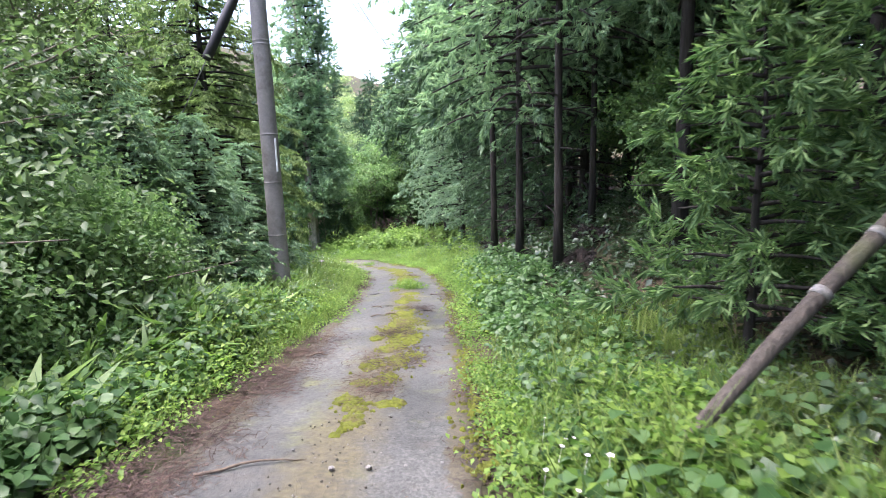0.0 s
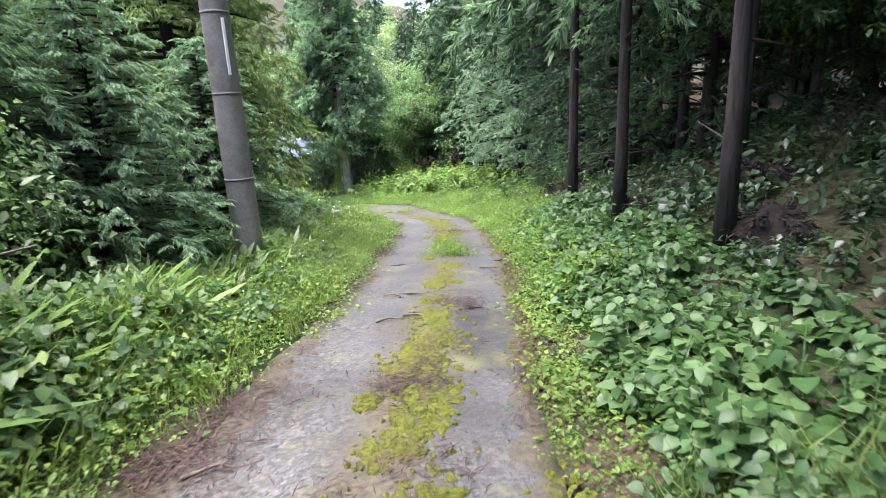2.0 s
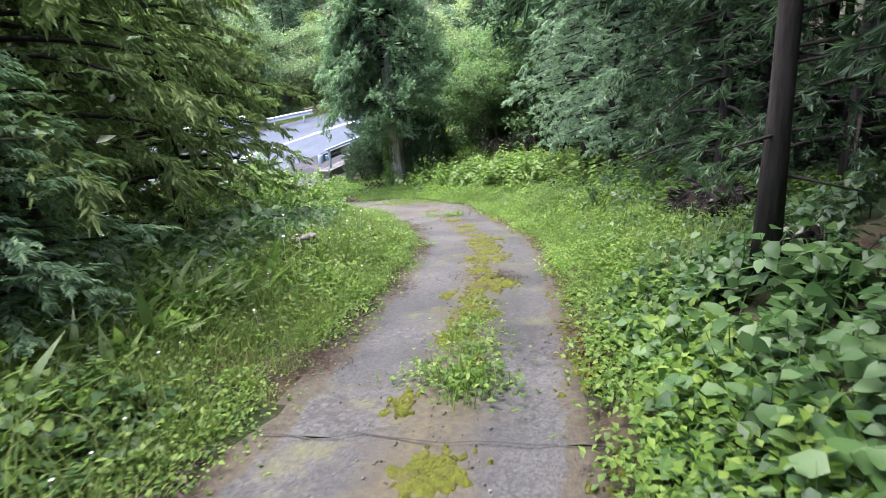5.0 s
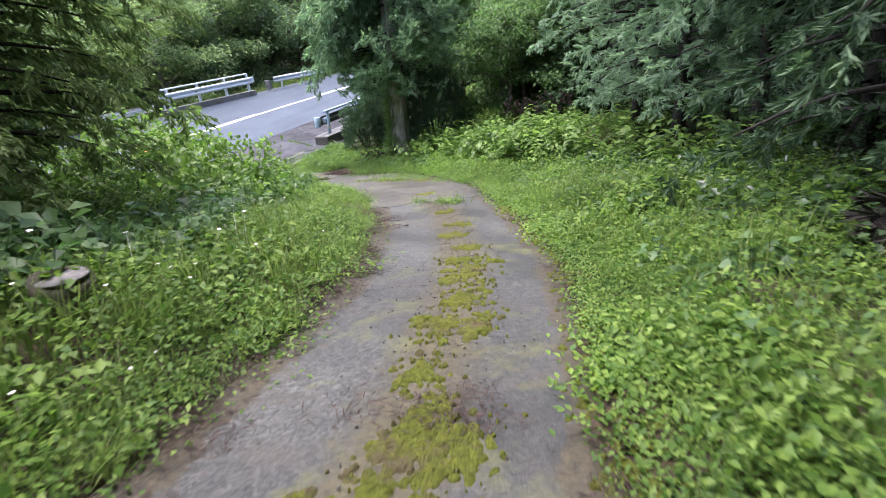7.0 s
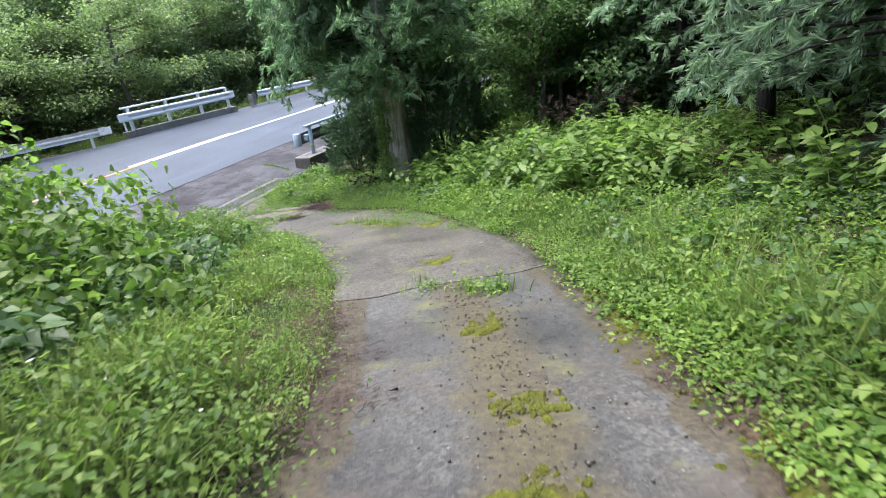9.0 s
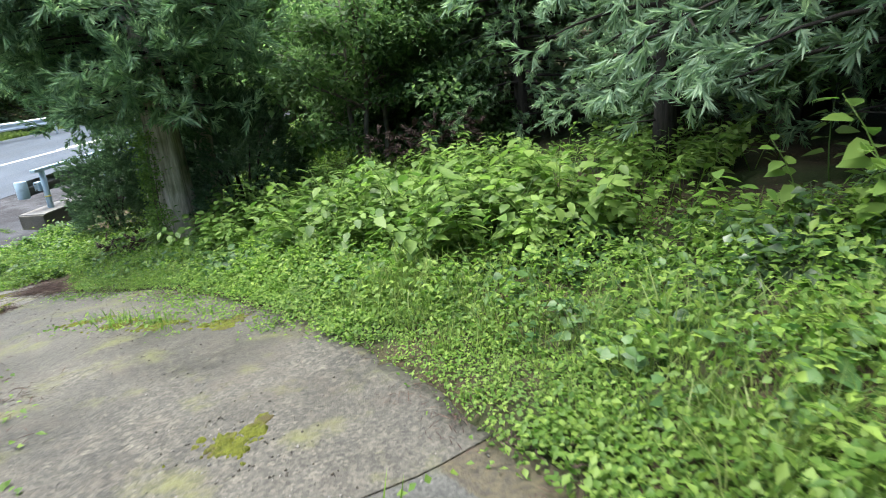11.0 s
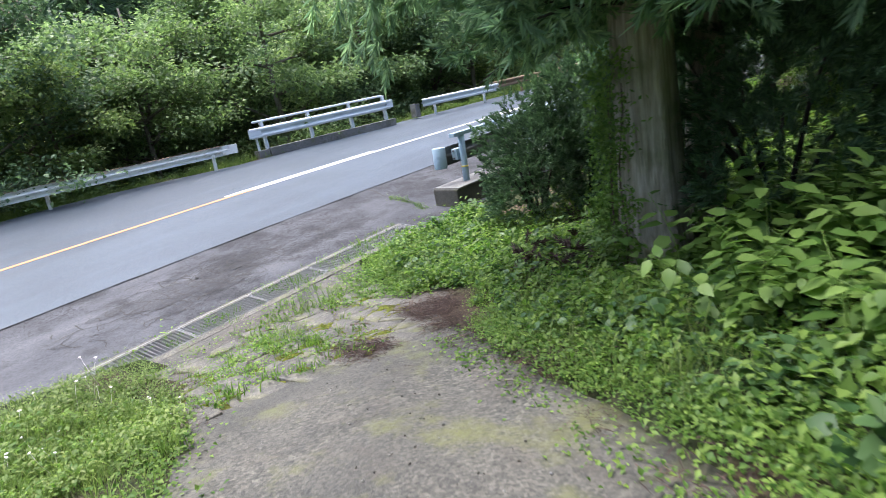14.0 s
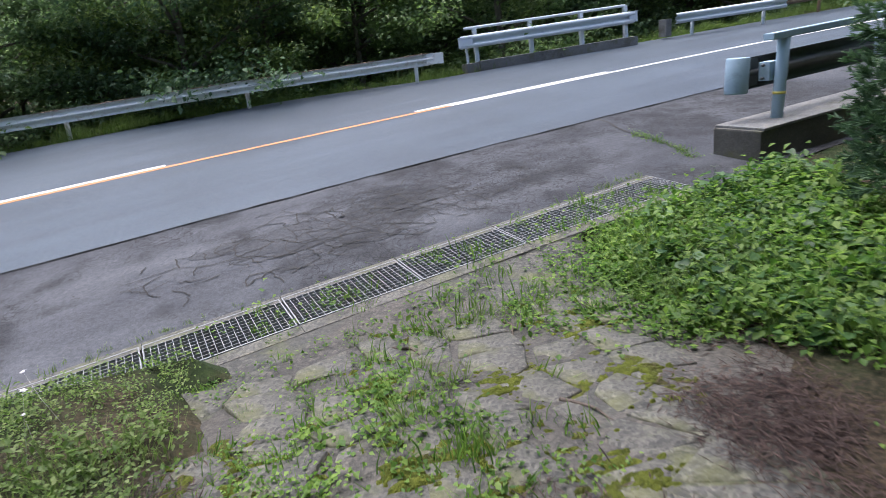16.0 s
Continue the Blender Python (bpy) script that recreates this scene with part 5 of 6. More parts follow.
def plant_herb(r, n=22, h=0.2, L=0.05, W=0.032, spread=0.1):
    out = []
    for i in range(n):
        p = (r.normal(0, spread), r.normal(0, spread), h * r.uniform(0.15, 1.0))
        m = Matrix.Translation(p) @ Matrix.Rotation(r.uniform(0, 6.28), 4, "Z") @ Matrix.Rotation(r.normal(0.0, 0.4), 4, "Y")
        out.append(moved(leaf(L * r.uniform(0.7, 1.3), W * r.uniform(0.8, 1.2), 0.15, 0.25, False), m))
    return joined(out)


def plant_knot(r, h=0.75, n=13, L=0.16, W=0.1):
    a = r.uniform(0, 6.28)
    bend = np.array([math.cos(a), math.sin(a), 0]) * 0.35
    spine = [np.array([0, 0, -0.03]) + bend * t * t + np.array([0, 0, h * (t - 0.18 * t * t)]) for t in np.linspace(0, 1, 6)]
    out = [tube(spine, np.linspace(0.007, 0.002, 6), 4)]
    for i in range(n):
        t = 0.25 + 0.75 * (i + 0.5) / n
        p = np.array([0, 0, -0.03]) + bend * t * t + np.array([0, 0, h * (t - 0.18 * t * t)])
        s = 1.1 - 0.4 * t
        m = Matrix.Translation(p) @ Matrix.Rotation(a + (1.3 if i % 2 else -1.3) + r.normal(0, 0.35), 4, "Z") @ Matrix.Translation((0.025, 0, 0)) @ Matrix.Rotation(r.normal(-0.02, 0.2), 4, "Y") @ Matrix.Rotation(r.normal(0, 0.22), 4, "X")
        out.append(moved(leaf(L * s * r.uniform(0.8, 1.2), W * s * r.uniform(0.85, 1.15), 0.1, 0.22), m))
    return joined(out)


def grass_tuft(r, n=16, h=0.3, spread=0.07):
    V, F = [], []
    for i in range(n):
        a, b = r.uniform(0, 6.28), r.uniform(0, 6.28)
        x, y = r.normal(0, spread, 2)
        hh, w, lean_ = h * r.uniform(0.5, 1.2), r.uniform(0.002, 0.0045), r.uniform(0.15, 0.9)
        c, s_ = math.cos(b), math.sin(b)
        dx, dy = -math.sin(b) * w, math.cos(b) * w
        k = len(V)
        for t in (0, 0.5):
            q = (x + c * lean_ * hh * t * t, y + s_ * lean_ * hh * t * t, hh * (t - 0.25 * lean_ * t * t) - 0.01)
            V += [(q[0] - dx, q[1] - dy, q[2]), (q[0] + dx, q[1] + dy, q[2])]
        V.append((x + c * lean_ * hh, y + s_ * lean_ * hh, hh * (1 - 0.3 * lean_)))
        F += [(k, k + 1, k + 3), (k, k + 3, k + 2), (k + 2, k + 3, k + 4)]
    return np.array(V), np.array(F)


BROADS = [plant_broad(r_u, int(r_u.integers(8, 12)), r_u.uniform(0.3, 0.5)) for _ in range(6)]
CHEAP = [plant_broad(r_u, 11, r_u.uniform(0.3, 0.5), 0.13, 0.095, False) for _ in range(6)]
LOWBROADS = [plant_broad(r_u, int(r_u.integers(6, 9)), r_u.uniform(0.14, 0.26), 0.1, 0.085) for _ in range(6)]
LANCES = [plant_lance(r_u, int(r_u.integers(6, 10))) for _ in range(5)]
HERBS = [plant_herb(r_u) for _ in range(6)]
LOWHERBS = [plant_herb(r_u, 20, 0.07, 0.035, 0.026, 0.09) for _ in range(5)]
KNOTS = [plant_knot(r_u, r_u.uniform(0.65, 1.0), int(r_u.integers(10, 14))) for _ in range(6)]
TUFTS = [grass_tuft(r_u) for _ in range(6)]
SHORT = [grass_tuft(r_u, 14, 0.13, 0.05) for _ in range(4)]


def spread_over(n, s0, s1, e0, e1, side, keep=None, power=1.0):
    """Random places beside the path: s0 to s1 along, e0 to e1 out from its edge. side: -1 left, 1 right."""
    s = r_u.uniform(s0, s1, n) + S0
    e = e0 + (e1 - e0) * r_u.uniform(0, 1, n) ** power
    i = np.clip((s / 0.15).astype(int), 0, len(S_MID) - 1)
    off = (half_width(s, side) + e) * side
    x = MID[i, 0] + off * TAN[i, 1] + TAN[i, 0] * r_u.uniform(0, 0.15, n)
    y = MID[i, 1] - off * TAN[i, 0] + TAN[i, 1] * r_u.uniform(0, 0.15, n)
    s2, d2, _ = on_path(x, y)
    ok = (np.abs(d2) > half_width(s2, d2) + min(e0, 0.0) - 0.01) & (x > road_near(y) + 0.25)
    ok &= np.hypot(x + 9.25, y - 28.25) > 0.62
    ok &= np.hypot(x + 8.7, y - 27.75) > 0.45
    if keep is not None:
        ok &= keep(x, y)
    x, y = x[ok], y[ok]
    return np.c_[x, y, ground(x, y)]


def patchy(f, seed, level):
    return lambda x, y: wave(x, y, f, seed) > level


def grow(name, label, protos, material, places, smin, smax, tilt=0.2, edge=0.5):
    """Plants at the given places; they stay low at the track's edge and grow in uneven drifts."""
    P = np.vstack(places)
    s, d, _ = on_path(P[:, 0], P[:, 1])
    e = np.abs(d) - half_width(s, d)
    lush = np.clip(1.0 + 0.34 * wave(P[:, 0], P[:, 1], 1.5, 9) + 0.3 * wave(P[:, 0], P[:, 1], 0.55, 3), 0.5, 1.4)
    return tagged(part_of(name, *scatter(protos, P, smin, smax, tilt, r_u, mult=lush * (edge + (1 - edge) * smooth01((e + 0.1) / 0.8))), material), label, "undergrowth", kind="stuff")


off_drain = lambda x, y: (x > road_near(y) + 1.7 - 0.5 * smooth01((25.2 - y) / 1.2)) | (y < 24)

grow("undergrowth", "broad-leaved weeds crowding the edges of the track", BROADS, M_BROAD,
     [spread_over(1500, 0.3, 8, 0.3, 3.2, -1, power=0.9), spread_over(200, 8, 11, 1.2, 3.2, -1), spread_over(300, 3.2, 12.8, 0.35, 1.1, 1, patchy(2.3, 4, -0.3)), spread_over(700, 10, 18, 1.3, 4.0, -1), spread_over(420, 16, 23.5, 1.2, 4.0, -1),
      spread_over(120, 0, 4, 1.6, 3, 1, patchy(1.7, 2, 0.0))], 0.55, 0.98, 0.25)
grow("undergrowth", "low heart-shaped leaves on the verge", LOWBROADS, M_BROAD,
     [spread_over(700, 0, 11, 0.35, 1.1, -1), spread_over(1150, 0.5, 13, 0.25, 1.5, 1, patchy(2.9, 8, -0.5)), spread_over(600, 13, 25, 0.5, 3.0, 1), spread_over(500, 26, 33, 0.3, 2.5, 1), spread_over(120, 29, 34, 0.4, 1.6, 1)], 0.7, 1.25, 0.3)
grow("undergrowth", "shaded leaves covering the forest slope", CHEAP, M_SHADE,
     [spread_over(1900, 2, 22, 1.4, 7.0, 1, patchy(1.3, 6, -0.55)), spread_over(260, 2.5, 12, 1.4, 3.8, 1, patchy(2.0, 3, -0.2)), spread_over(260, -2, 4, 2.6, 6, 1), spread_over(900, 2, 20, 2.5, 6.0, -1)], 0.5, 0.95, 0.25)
grow("undergrowth", "tall lance-leaved plants on the bank", LANCES, M_LANCE,
     [spread_over(800, 1.0, 9.5, 0.7, 2.8, -1), spread_over(300, 8.0, 14, 0.9, 2.4, -1)], 0.8, 1.45, 0.25)
grow("undergrowth", "bright green low herbs beside the track", HERBS, M_HERB,
     [spread_over(2300, 14, 25.5, 0.24, 3.4, 1), spread_over(1700, 8, 24, 0.05, 2.2, -1), spread_over(500, 3, 9, 0.2, 1.0, -1), spread_over(700, -1, 4.5, 0.05, 1.3, 1), spread_over(500, 8, 15, 0.25, 0.7, 1),
      spread_over(1500, 24, 34, 0.02, 2.4, 1), spread_over(900, 23, 33, 0.05, 2.0, -1, off_drain), spread_over(800, 25, 30, 2.0, 6.0, 1), spread_over(700, 28.5, 34, 0.1, 2.0, 1)], 0.75, 1.4, 0.2)
grow("undergrowth", "tiny leaves creeping over the track's edges", LOWHERBS, M_HERB,
     [spread_over(260, 0, 7, 0.1, 0.5, -1), spread_over(650, 7, 25, -0.12, 0.35, -1), spread_over(600, 3, 13, 0.02, 0.5, 1), spread_over(2200, 13, 25, -0.02, 0.7, 1), spread_over(1700, 24, 33.5, -0.3, 0.5, 1), spread_over(300, 25, 32, -0.15, 0.3, -1, off_drain)], 0.7, 1.3, 0.15, edge=0.9)
grow("undergrowth", "knotweed with large light green leaves at the bend", KNOTS, M_KNOT,
     [spread_over(760, 23.0, 29.6, 1.5, 5.5, 1, patchy(1.1, 5, -0.45)), spread_over(90, 18.5, 24, 2.2, 4.5, 1), spread_over(130, 23.5, 28, 0.9, 1.8, 1, patchy(1.9, 7, -0.1))], 0.7, 1.15, 0.2)
back = np.c_[r_u.uniform(-10, -2.5, 1500), r_u.uniform(30.5, 46, 1500)]
back = back[back[:, 0] > road_near(back[:, 1]) + 1.6]
grow("undergrowth", "light green herbs in the clearing behind the old cedar", HERBS + TUFTS[:2], M_HERB, [np.c_[back, ground(back[:, 0], back[:, 1])]], 1.2, 2.2)
grow("grass", "fresh green grass on the verges", TUFTS, M_GRASS,
     [spread_over(2600, 5.0, 24, 0.0, 2.6, -1), spread_over(1100, 6.0, 13, 0.1, 2.0, -1), spread_over(1000, -1, 5.5, 0.3, 2.2, 1), spread_over(900, 13, 24, 0.22, 1.6, 1), spread_over(900, 24, 33.5, 0.0, 2.2, -1, off_drain), spread_over(50, 3, 7, 0.2, 0.6, -1),
      spread_over(350, 27, 34, 0.0, 0.9, 1)], 0.6, 1.35, 0.2)

# verge along the far side of the road and bank down to it
yy = r_u.uniform(12, 62, 2600)
xx = road_far(yy) - r_u.uniform(0.05, 1.3, len(yy))
grow("grass", "green grass strip under the far guard rail", SHORT + TUFTS[:2], M_GRASS, [np.c_[xx, yy, ground(xx, yy)]], 0.8, 1.6)
yy = r_u.uniform(-2, 22.8, 3400)
xx = road_near(yy) + 0.3 + r_u.uniform(0, 1, len(yy)) * np.maximum(MID[np.clip(((yy + 14) / 0.15).astype(int), 0, len(MID) - 1), 0] - 3.0 - road_near(yy), 0.3)
grow("undergrowth", "weeds and brambles on the bank down to the road", CHEAP + HERBS, M_BROAD, [np.c_[xx, yy, ground(xx, yy)]], 0.9, 1.7)

# ---------------------------------------------------------------- moss, litter and weeds on the track


def surf(x, y):
    s, d, z = on_path(x, y)
    x, y = np.atleast_1d(x), np.atleast_1d(y)
    z = z + 0.012 * wave(x, y, 3.1, 4) - 0.02 * np.exp(-((np.abs(d) - 0.62) / 0.22) ** 2)
    return z + (road_z(x, y) + 0.004 - z) * smooth01(1 - (x - road_near(y)) / 1.6)


def pad(x, y, rx, ry, h, turn, r, rings=6, seg=26, wav=1.0):
    """A low uneven cushion lying on the track."""
    V, F = [], []
    ph = r.uniform(0, 6.28, 4)
    for i in range(rings + 1):
        for j in range(seg):
            a = 2 * np.pi * j / seg
            out = 1 + wav * (0.25 * math.sin(3 * a + ph[0]) + 0.18 * math.sin(5 * a + ph[1]) + 0.14 * math.sin(9 * a + ph[2]) + r.normal(0, 0.03))
            k = i / rings
            px, py = math.cos(a) * rx * k * out, math.sin(a) * ry * k * out
            V.append((x + px * math.cos(turn) - py * math.sin(turn), y + px * math.sin(turn) + py * math.cos(turn), h * (1 - k ** 3) * (0.55 + 0.45 * r.uniform()) - 0.012 * (k > 0.99)))
    V = np.array(V)
    V[:, 2] += surf(V[:, 0], V[:, 1]) + 0.006
    for i in range(rings):
        for j in range(seg):
            p, q = i * seg + j, i * seg + (j + 1) % seg
            F += [(p, p + seg, q + seg), (p, q + seg, q)]
    return V, np.array(F)


r_m = np.random.default_rng(31)
moss_at = [(-0.52, 7.5, 0.2, 0.5), (-0.46, 6.4, 0.2, 0.45), (-0.43, 5.25, 0.19, 0.3), (-0.58, 4.5, 0.12, 0.09), (-0.63, 3.82, 0.15, 0.12), (-0.36, 3.9, 0.09, 0.07), (-0.62, 8.15, 0.16, 0.3), (-0.66, 7.05, 0.17, 0.3),
           (-0.5, 6.0, 0.13, 0.2), (-1.12, 14.0, 0.12, 0.5), (-1.02, 13.1, 0.14, 0.35), (-0.75, 10.5, 0.12, 0.07), (-0.73, 9.62, 0.11, 0.1), (-0.58, 9.65, 0.07, 0.06), (-1.55, 16.95, 0.14, 0.4),
           (-1.36, 16.1, 0.16, 0.35), (-1.14, 15.5, 0.13, 0.22), (-0.93, 14.1, 0.17, 0.3), (-3.85, 21.95, 0.16, 0.12), (-2.85, 20.2, 0.1, 0.14)]
moss_more = [(-2.36, 19.1, 0.14, 0.1), (-2.2, 18.4, 0.12, 0.16), (-6.5, 25.15, 0.3, 0.07), (-5.9, 24.73, 0.22, 0.12), (-5.4, 24.45, 0.26, 0.13), (-4.7, 24.2, 0.24, 0.12), (0.26, 9.6, 0.13, 0.5), (0.33, 6.5, 0.15, 0.6), (0.2, 10.6, 0.1, 0.3),
             (-0.2, 14.9, 0.12, 0.5), (-0.02, 13.9, 0.12, 0.6), (-1.25, 18.6, 0.15, 0.4), (-1.9, 20.4, 0.14, 0.35), (0.36, 8.0, 0.09, 0.5), (-10.0, 27.6, 0.3, 0.25), (-9.6, 28.0, 0.25, 0.2), (-10.4, 27.0, 0.25, 0.2), (-9.7, 26.9, 0.2, 0.15), (-10.3, 28.3, 0.25, 0.2), (-9.2, 27.4, 0.2, 0.15)]
moss_drift = [(MID[q, 0] + r_m.normal(0.1, 0.12) * TAN[q, 1], MID[q, 1], r_m.uniform(0.05, 0.14), r_m.uniform(0.06, 0.2)) for q in range(int((3.5 + S0) / 0.15), int((18.5 + S0) / 0.15), 4)]
cushions = []
for x, y, rx, ry in moss_at + moss_more + moss_drift:
    for k in range(int(4 + 60 * rx * ry)):
        px, py = x + r_m.normal(0, rx * 0.4), y + r_m.normal(0, ry * 0.45)
        q = r_m.uniform(0.035, 0.075)
        cushions.append(pad(px, py, q, q * r_m.uniform(1.1, 2.2), r_m.uniform(0.012, 0.022), r_m.normal(0, 0.3), r_m, 5, 22, 0.9))
    for k in range(int(20 + 150 * rx * ry / 0.08)):
        px, py = x + r_m.normal(0, rx * 0.6), y + r_m.normal(0, ry * 0.62)
        q = r_m.uniform(0.006, 0.034) * r_m.uniform(0.5, 1.2)
        cushions.append(pad(px, py, q, q * r_m.uniform(1.0, 1.9), r_m.uniform(0.005, 0.012), r_m.normal(0, 0.4), r_m, 3, 12, 0.35))
for i in range(2600):
    k = int((r_m.uniform(2.5, 21) + S0) / 0.15)
    off = float(half_width(np.array([k * 0.15]), 1)[0]) + r_m.normal(0.03, 0.08)
    px, py = MID[k, 0] + off * TAN[k, 1] + r_m.uniform(0, 0.15) * TAN[k, 0], MID[k, 1] - off * TAN[k, 0] + r_m.uniform(0, 0.15) * TAN[k, 1]
    if wave(np.array([px]), np.array([py]), 1.3, 3.0)[0] > -0.35:
        q = r_m.uniform(0.006, 0.026)
        V, F = pad(px, py, q, q * r_m.uniform(1.0, 1.8), r_m.uniform(0.006, 0.014), r_m.normal(0, 0.4), r_m, 3, 12, 0.7)
        V[:, 2] = np.maximum(V[:, 2], ground(V[:, 0], V[:, 1]) + 0.006)
        cushions.append((V, F))
tagged(part_of("moss", *joined(cushions), M_MOSS, smooth=True), "yellow-green moss growing in patches on the concrete track", "moss", kind="stuff")

# grit and gravel washed along the middle of the track
def chip(r):
    V = np.array([(1, 0, 0), (-1, 0.1, 0), (0, 1, 0), (0.1, -1, 0), (0, 0, 0.7), (0, 0, -0.5)], float) * r.uniform(0.7, 1.2, (6, 3)) * 0.01
    return V, np.array([(0, 2, 4), (2, 1, 4), (1, 3, 4), (3, 0, 4), (2, 0, 5), (1, 2, 5), (3, 1, 5), (0, 3, 5)])


CHIPS = [chip(r_m) for _ in range(5)]
for mat_, n_, lab in ((M_GRIT, 3400, "dark grit scattered over the track"), (M_STONE, 1900, "pale gravel scattered over the track")):
    q = ((r_m.uniform(2.0, 31, n_) + S0) / 0.15).astype(int)
    late = r_m.uniform(0, 1, n_) < 0.45
    q = np.where(late, ((r_m.uniform(15, 23, n_) + S0) / 0.15).astype(int), q)
    off = np.where(r_m.uniform(0, 1, n_) < 0.86, r_m.normal(0.08, 0.17, n_), r_m.uniform(-0.9, 0.9, n_))
    x, y = MID[q, 0] + off * TAN[q, 1] + r_m.uniform(0, 0.15, n_) * TAN[q, 0], MID[q, 1] - off * TAN[q, 0] + r_m.uniform(0, 0.15, n_) * TAN[q, 1]
    tagged(part_of("gravel", *scatter(CHIPS, np.c_[x, y, surf(x, y) + 0.003], 0.3, 1.15, 0.3, r_m), mat_), lab, "gravel", kind="stuff")

# dead cedar needles lying in drifts


def needle_bunch(r, n=40, L=0.065, spread=0.08):
    out = []
    for i in range(n):
        m = Matrix.Translation((r.normal(0, spread), r.normal(0, spread), r.uniform(0.003, 0.03))) @ Matrix.Rotation(r.uniform(0, 6.28), 4, "Z") @ Matrix.Rotation(r.normal(0, 0.15), 4, "Y")
        out.append(moved(leaf(L * r.uniform(0.5, 1.3), 0.006, 0.3, 0.05, False), m))
    return joined(out)


BUNCHES = [needle_bunch(r_m) for _ in range(4)]
litter = []
for x, y, sx, sy, n in ((-1.6, 3.4, 0.17, 1.0, 90), (-1.5, 2.2, 0.2, 0.5, 80), (-1.5, 5.4, 0.16, 0.8, 60), (-0.5, 5.2, 0.14, 0.35, 26), (-0.55, 4.3, 0.12, 0.3, 16), (-0.5, 7.2, 0.12, 0.4, 14), (-2.55, 15.6, 0.12, 0.8, 40), (-2.1, 12.6, 0.12, 1.0, 30), (-0.66, 6.55, 0.1, 0.12, 12), (-0.35, 8.55, 0.12, 0.12, 14), (-0.95, 14.45, 0.16, 0.1, 12), (-8.95, 27.0, 0.1, 0.08, 40), (-8.97, 28.0, 0.13, 0.14, 70),
                        (-9.15, 28.25, 0.12, 0.13, 60), (-9.6, 28.75, 0.2, 0.15, 30), (-8.5, 27.75, 0.16, 0.08, 18), (-7.1, 27.0, 0.25, 0.08, 18), (-2.0, 9.4, 0.12, 0.6, 20), (-2.9, 16.4, 0.12, 0.5, 26), (-3.55, 18.9, 0.14, 0.4, 30), (0.35, 7.3, 0.12, 0.4, 16)):
    px, py = x + r_m.normal(0, sx, n), y + r_m.normal(0, sy, n)
    s_, d_, _ = on_path(px, py)
    litter.append(np.c_[px, py, np.where(np.abs(d_) < half_width(s_, d_), surf(px, py), ground(px, py)) + 0.004])
for side_, n in ((-1, 340), (1, 220)):
    q = ((r_m.uniform(0.5, 31, n) + S0) / 0.15).astype(int)
    off = side_ * (half_width(S_MID[q], side_) + r_m.normal(-0.02, 0.07, n))
    px, py = MID[q, 0] + off * TAN[q, 1] + r_m.uniform(0, 0.15, n) * TAN[q, 0], MID[q, 1] - off * TAN[q, 0] + r_m.uniform(0, 0.15, n) * TAN[q, 1]
    ok = wave(px, py, 1.6, 2.5) > -0.1
    px, py = px[ok], py[ok]
    litter.append(np.c_[px, py, np.maximum(surf(px, py), ground(px, py)) + 0.004])
tagged(part_of("needle_litter", *scatter(BUNCHES, np.vstack(litter), 0.7, 1.3, 0.1, r_m), M_DEAD), "reddish brown dead cedar needles in drifts", "litter", kind="stuff")
heap = tagged(new("dead_branches"), "heap of red-brown dead cedar branches among weeds", "dead branches", "dead branch heaps")
spray_meshes = [mesh_of("spray", *q, M_DEAD) for q in SPRIGS[:5]]
for i in range(42):
    ob = new("spray", spray_meshes[i % 5])
    ob.parent = heap
    ob.matrix_basis = Matrix.Translation((r_m.normal(0, 0.2), r_m.normal(0, 0.16), r_m.uniform(0.02, 0.4))) @ Matrix.Rotation(r_m.uniform(0, 6.28), 4, "Z") @ Matrix.Rotation(r_m.normal(0.1, 0.4), 4, "Y") @ Matrix.Scale(r_m.uniform(0.6, 1.0), 4)
heap.matrix_basis = Matrix.Translation((-7.95, 28.75, ground(-7.95, 28.75)))
copy_thing(heap, Matrix.Translation((-3.3, 29.7, ground(-3.3, 29.7) + 0.5)) @ Matrix.Scale(1.3, 4))
copy_thing(heap, Matrix.Translation((-2.3, 29.9, ground(-2.3, 29.9) + 0.5)) @ Matrix.Scale(1.3, 4))

# dark shaggy mounds of earth and dead fronds at the feet of the cedars


def root_mound(rx, ry, h, r):
    bm_ = bmesh.new()
    bmesh.ops.create_icosphere(bm_, subdivisions=3, radius=1.0)
    for v in bm_.verts:
        k = 1 + 0.16 * math.sin(v.co.x * 5 + 1) * math.cos(v.co.y * 4) + r.normal(0, 0.05)
        v.co = Vector((v.co.x * rx * k, v.co.y * ry * k, v.co.z * h * k))
    ob = new("root_mound")
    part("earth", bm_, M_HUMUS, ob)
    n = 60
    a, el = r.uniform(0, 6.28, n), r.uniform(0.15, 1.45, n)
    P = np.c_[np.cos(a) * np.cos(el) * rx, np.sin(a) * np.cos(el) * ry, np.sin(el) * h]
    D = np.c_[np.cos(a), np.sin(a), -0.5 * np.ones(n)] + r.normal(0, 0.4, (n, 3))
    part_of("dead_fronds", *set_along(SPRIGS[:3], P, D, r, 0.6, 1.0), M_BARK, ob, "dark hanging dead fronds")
    return ob


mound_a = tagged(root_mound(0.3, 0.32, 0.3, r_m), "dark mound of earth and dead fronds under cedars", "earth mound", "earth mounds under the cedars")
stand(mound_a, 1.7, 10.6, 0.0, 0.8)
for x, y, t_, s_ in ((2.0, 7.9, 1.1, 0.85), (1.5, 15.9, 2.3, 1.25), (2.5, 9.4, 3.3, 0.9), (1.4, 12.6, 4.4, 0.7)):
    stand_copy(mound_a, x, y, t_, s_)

# old stump in the grass of the verge
stump = tagged(new("tree_stump"), "low weathered tree stump with greyish top in the grass", "tree stump")
sx_, sy_ = -3.45, 14.6
sz_ = ground(sx_, sy_)
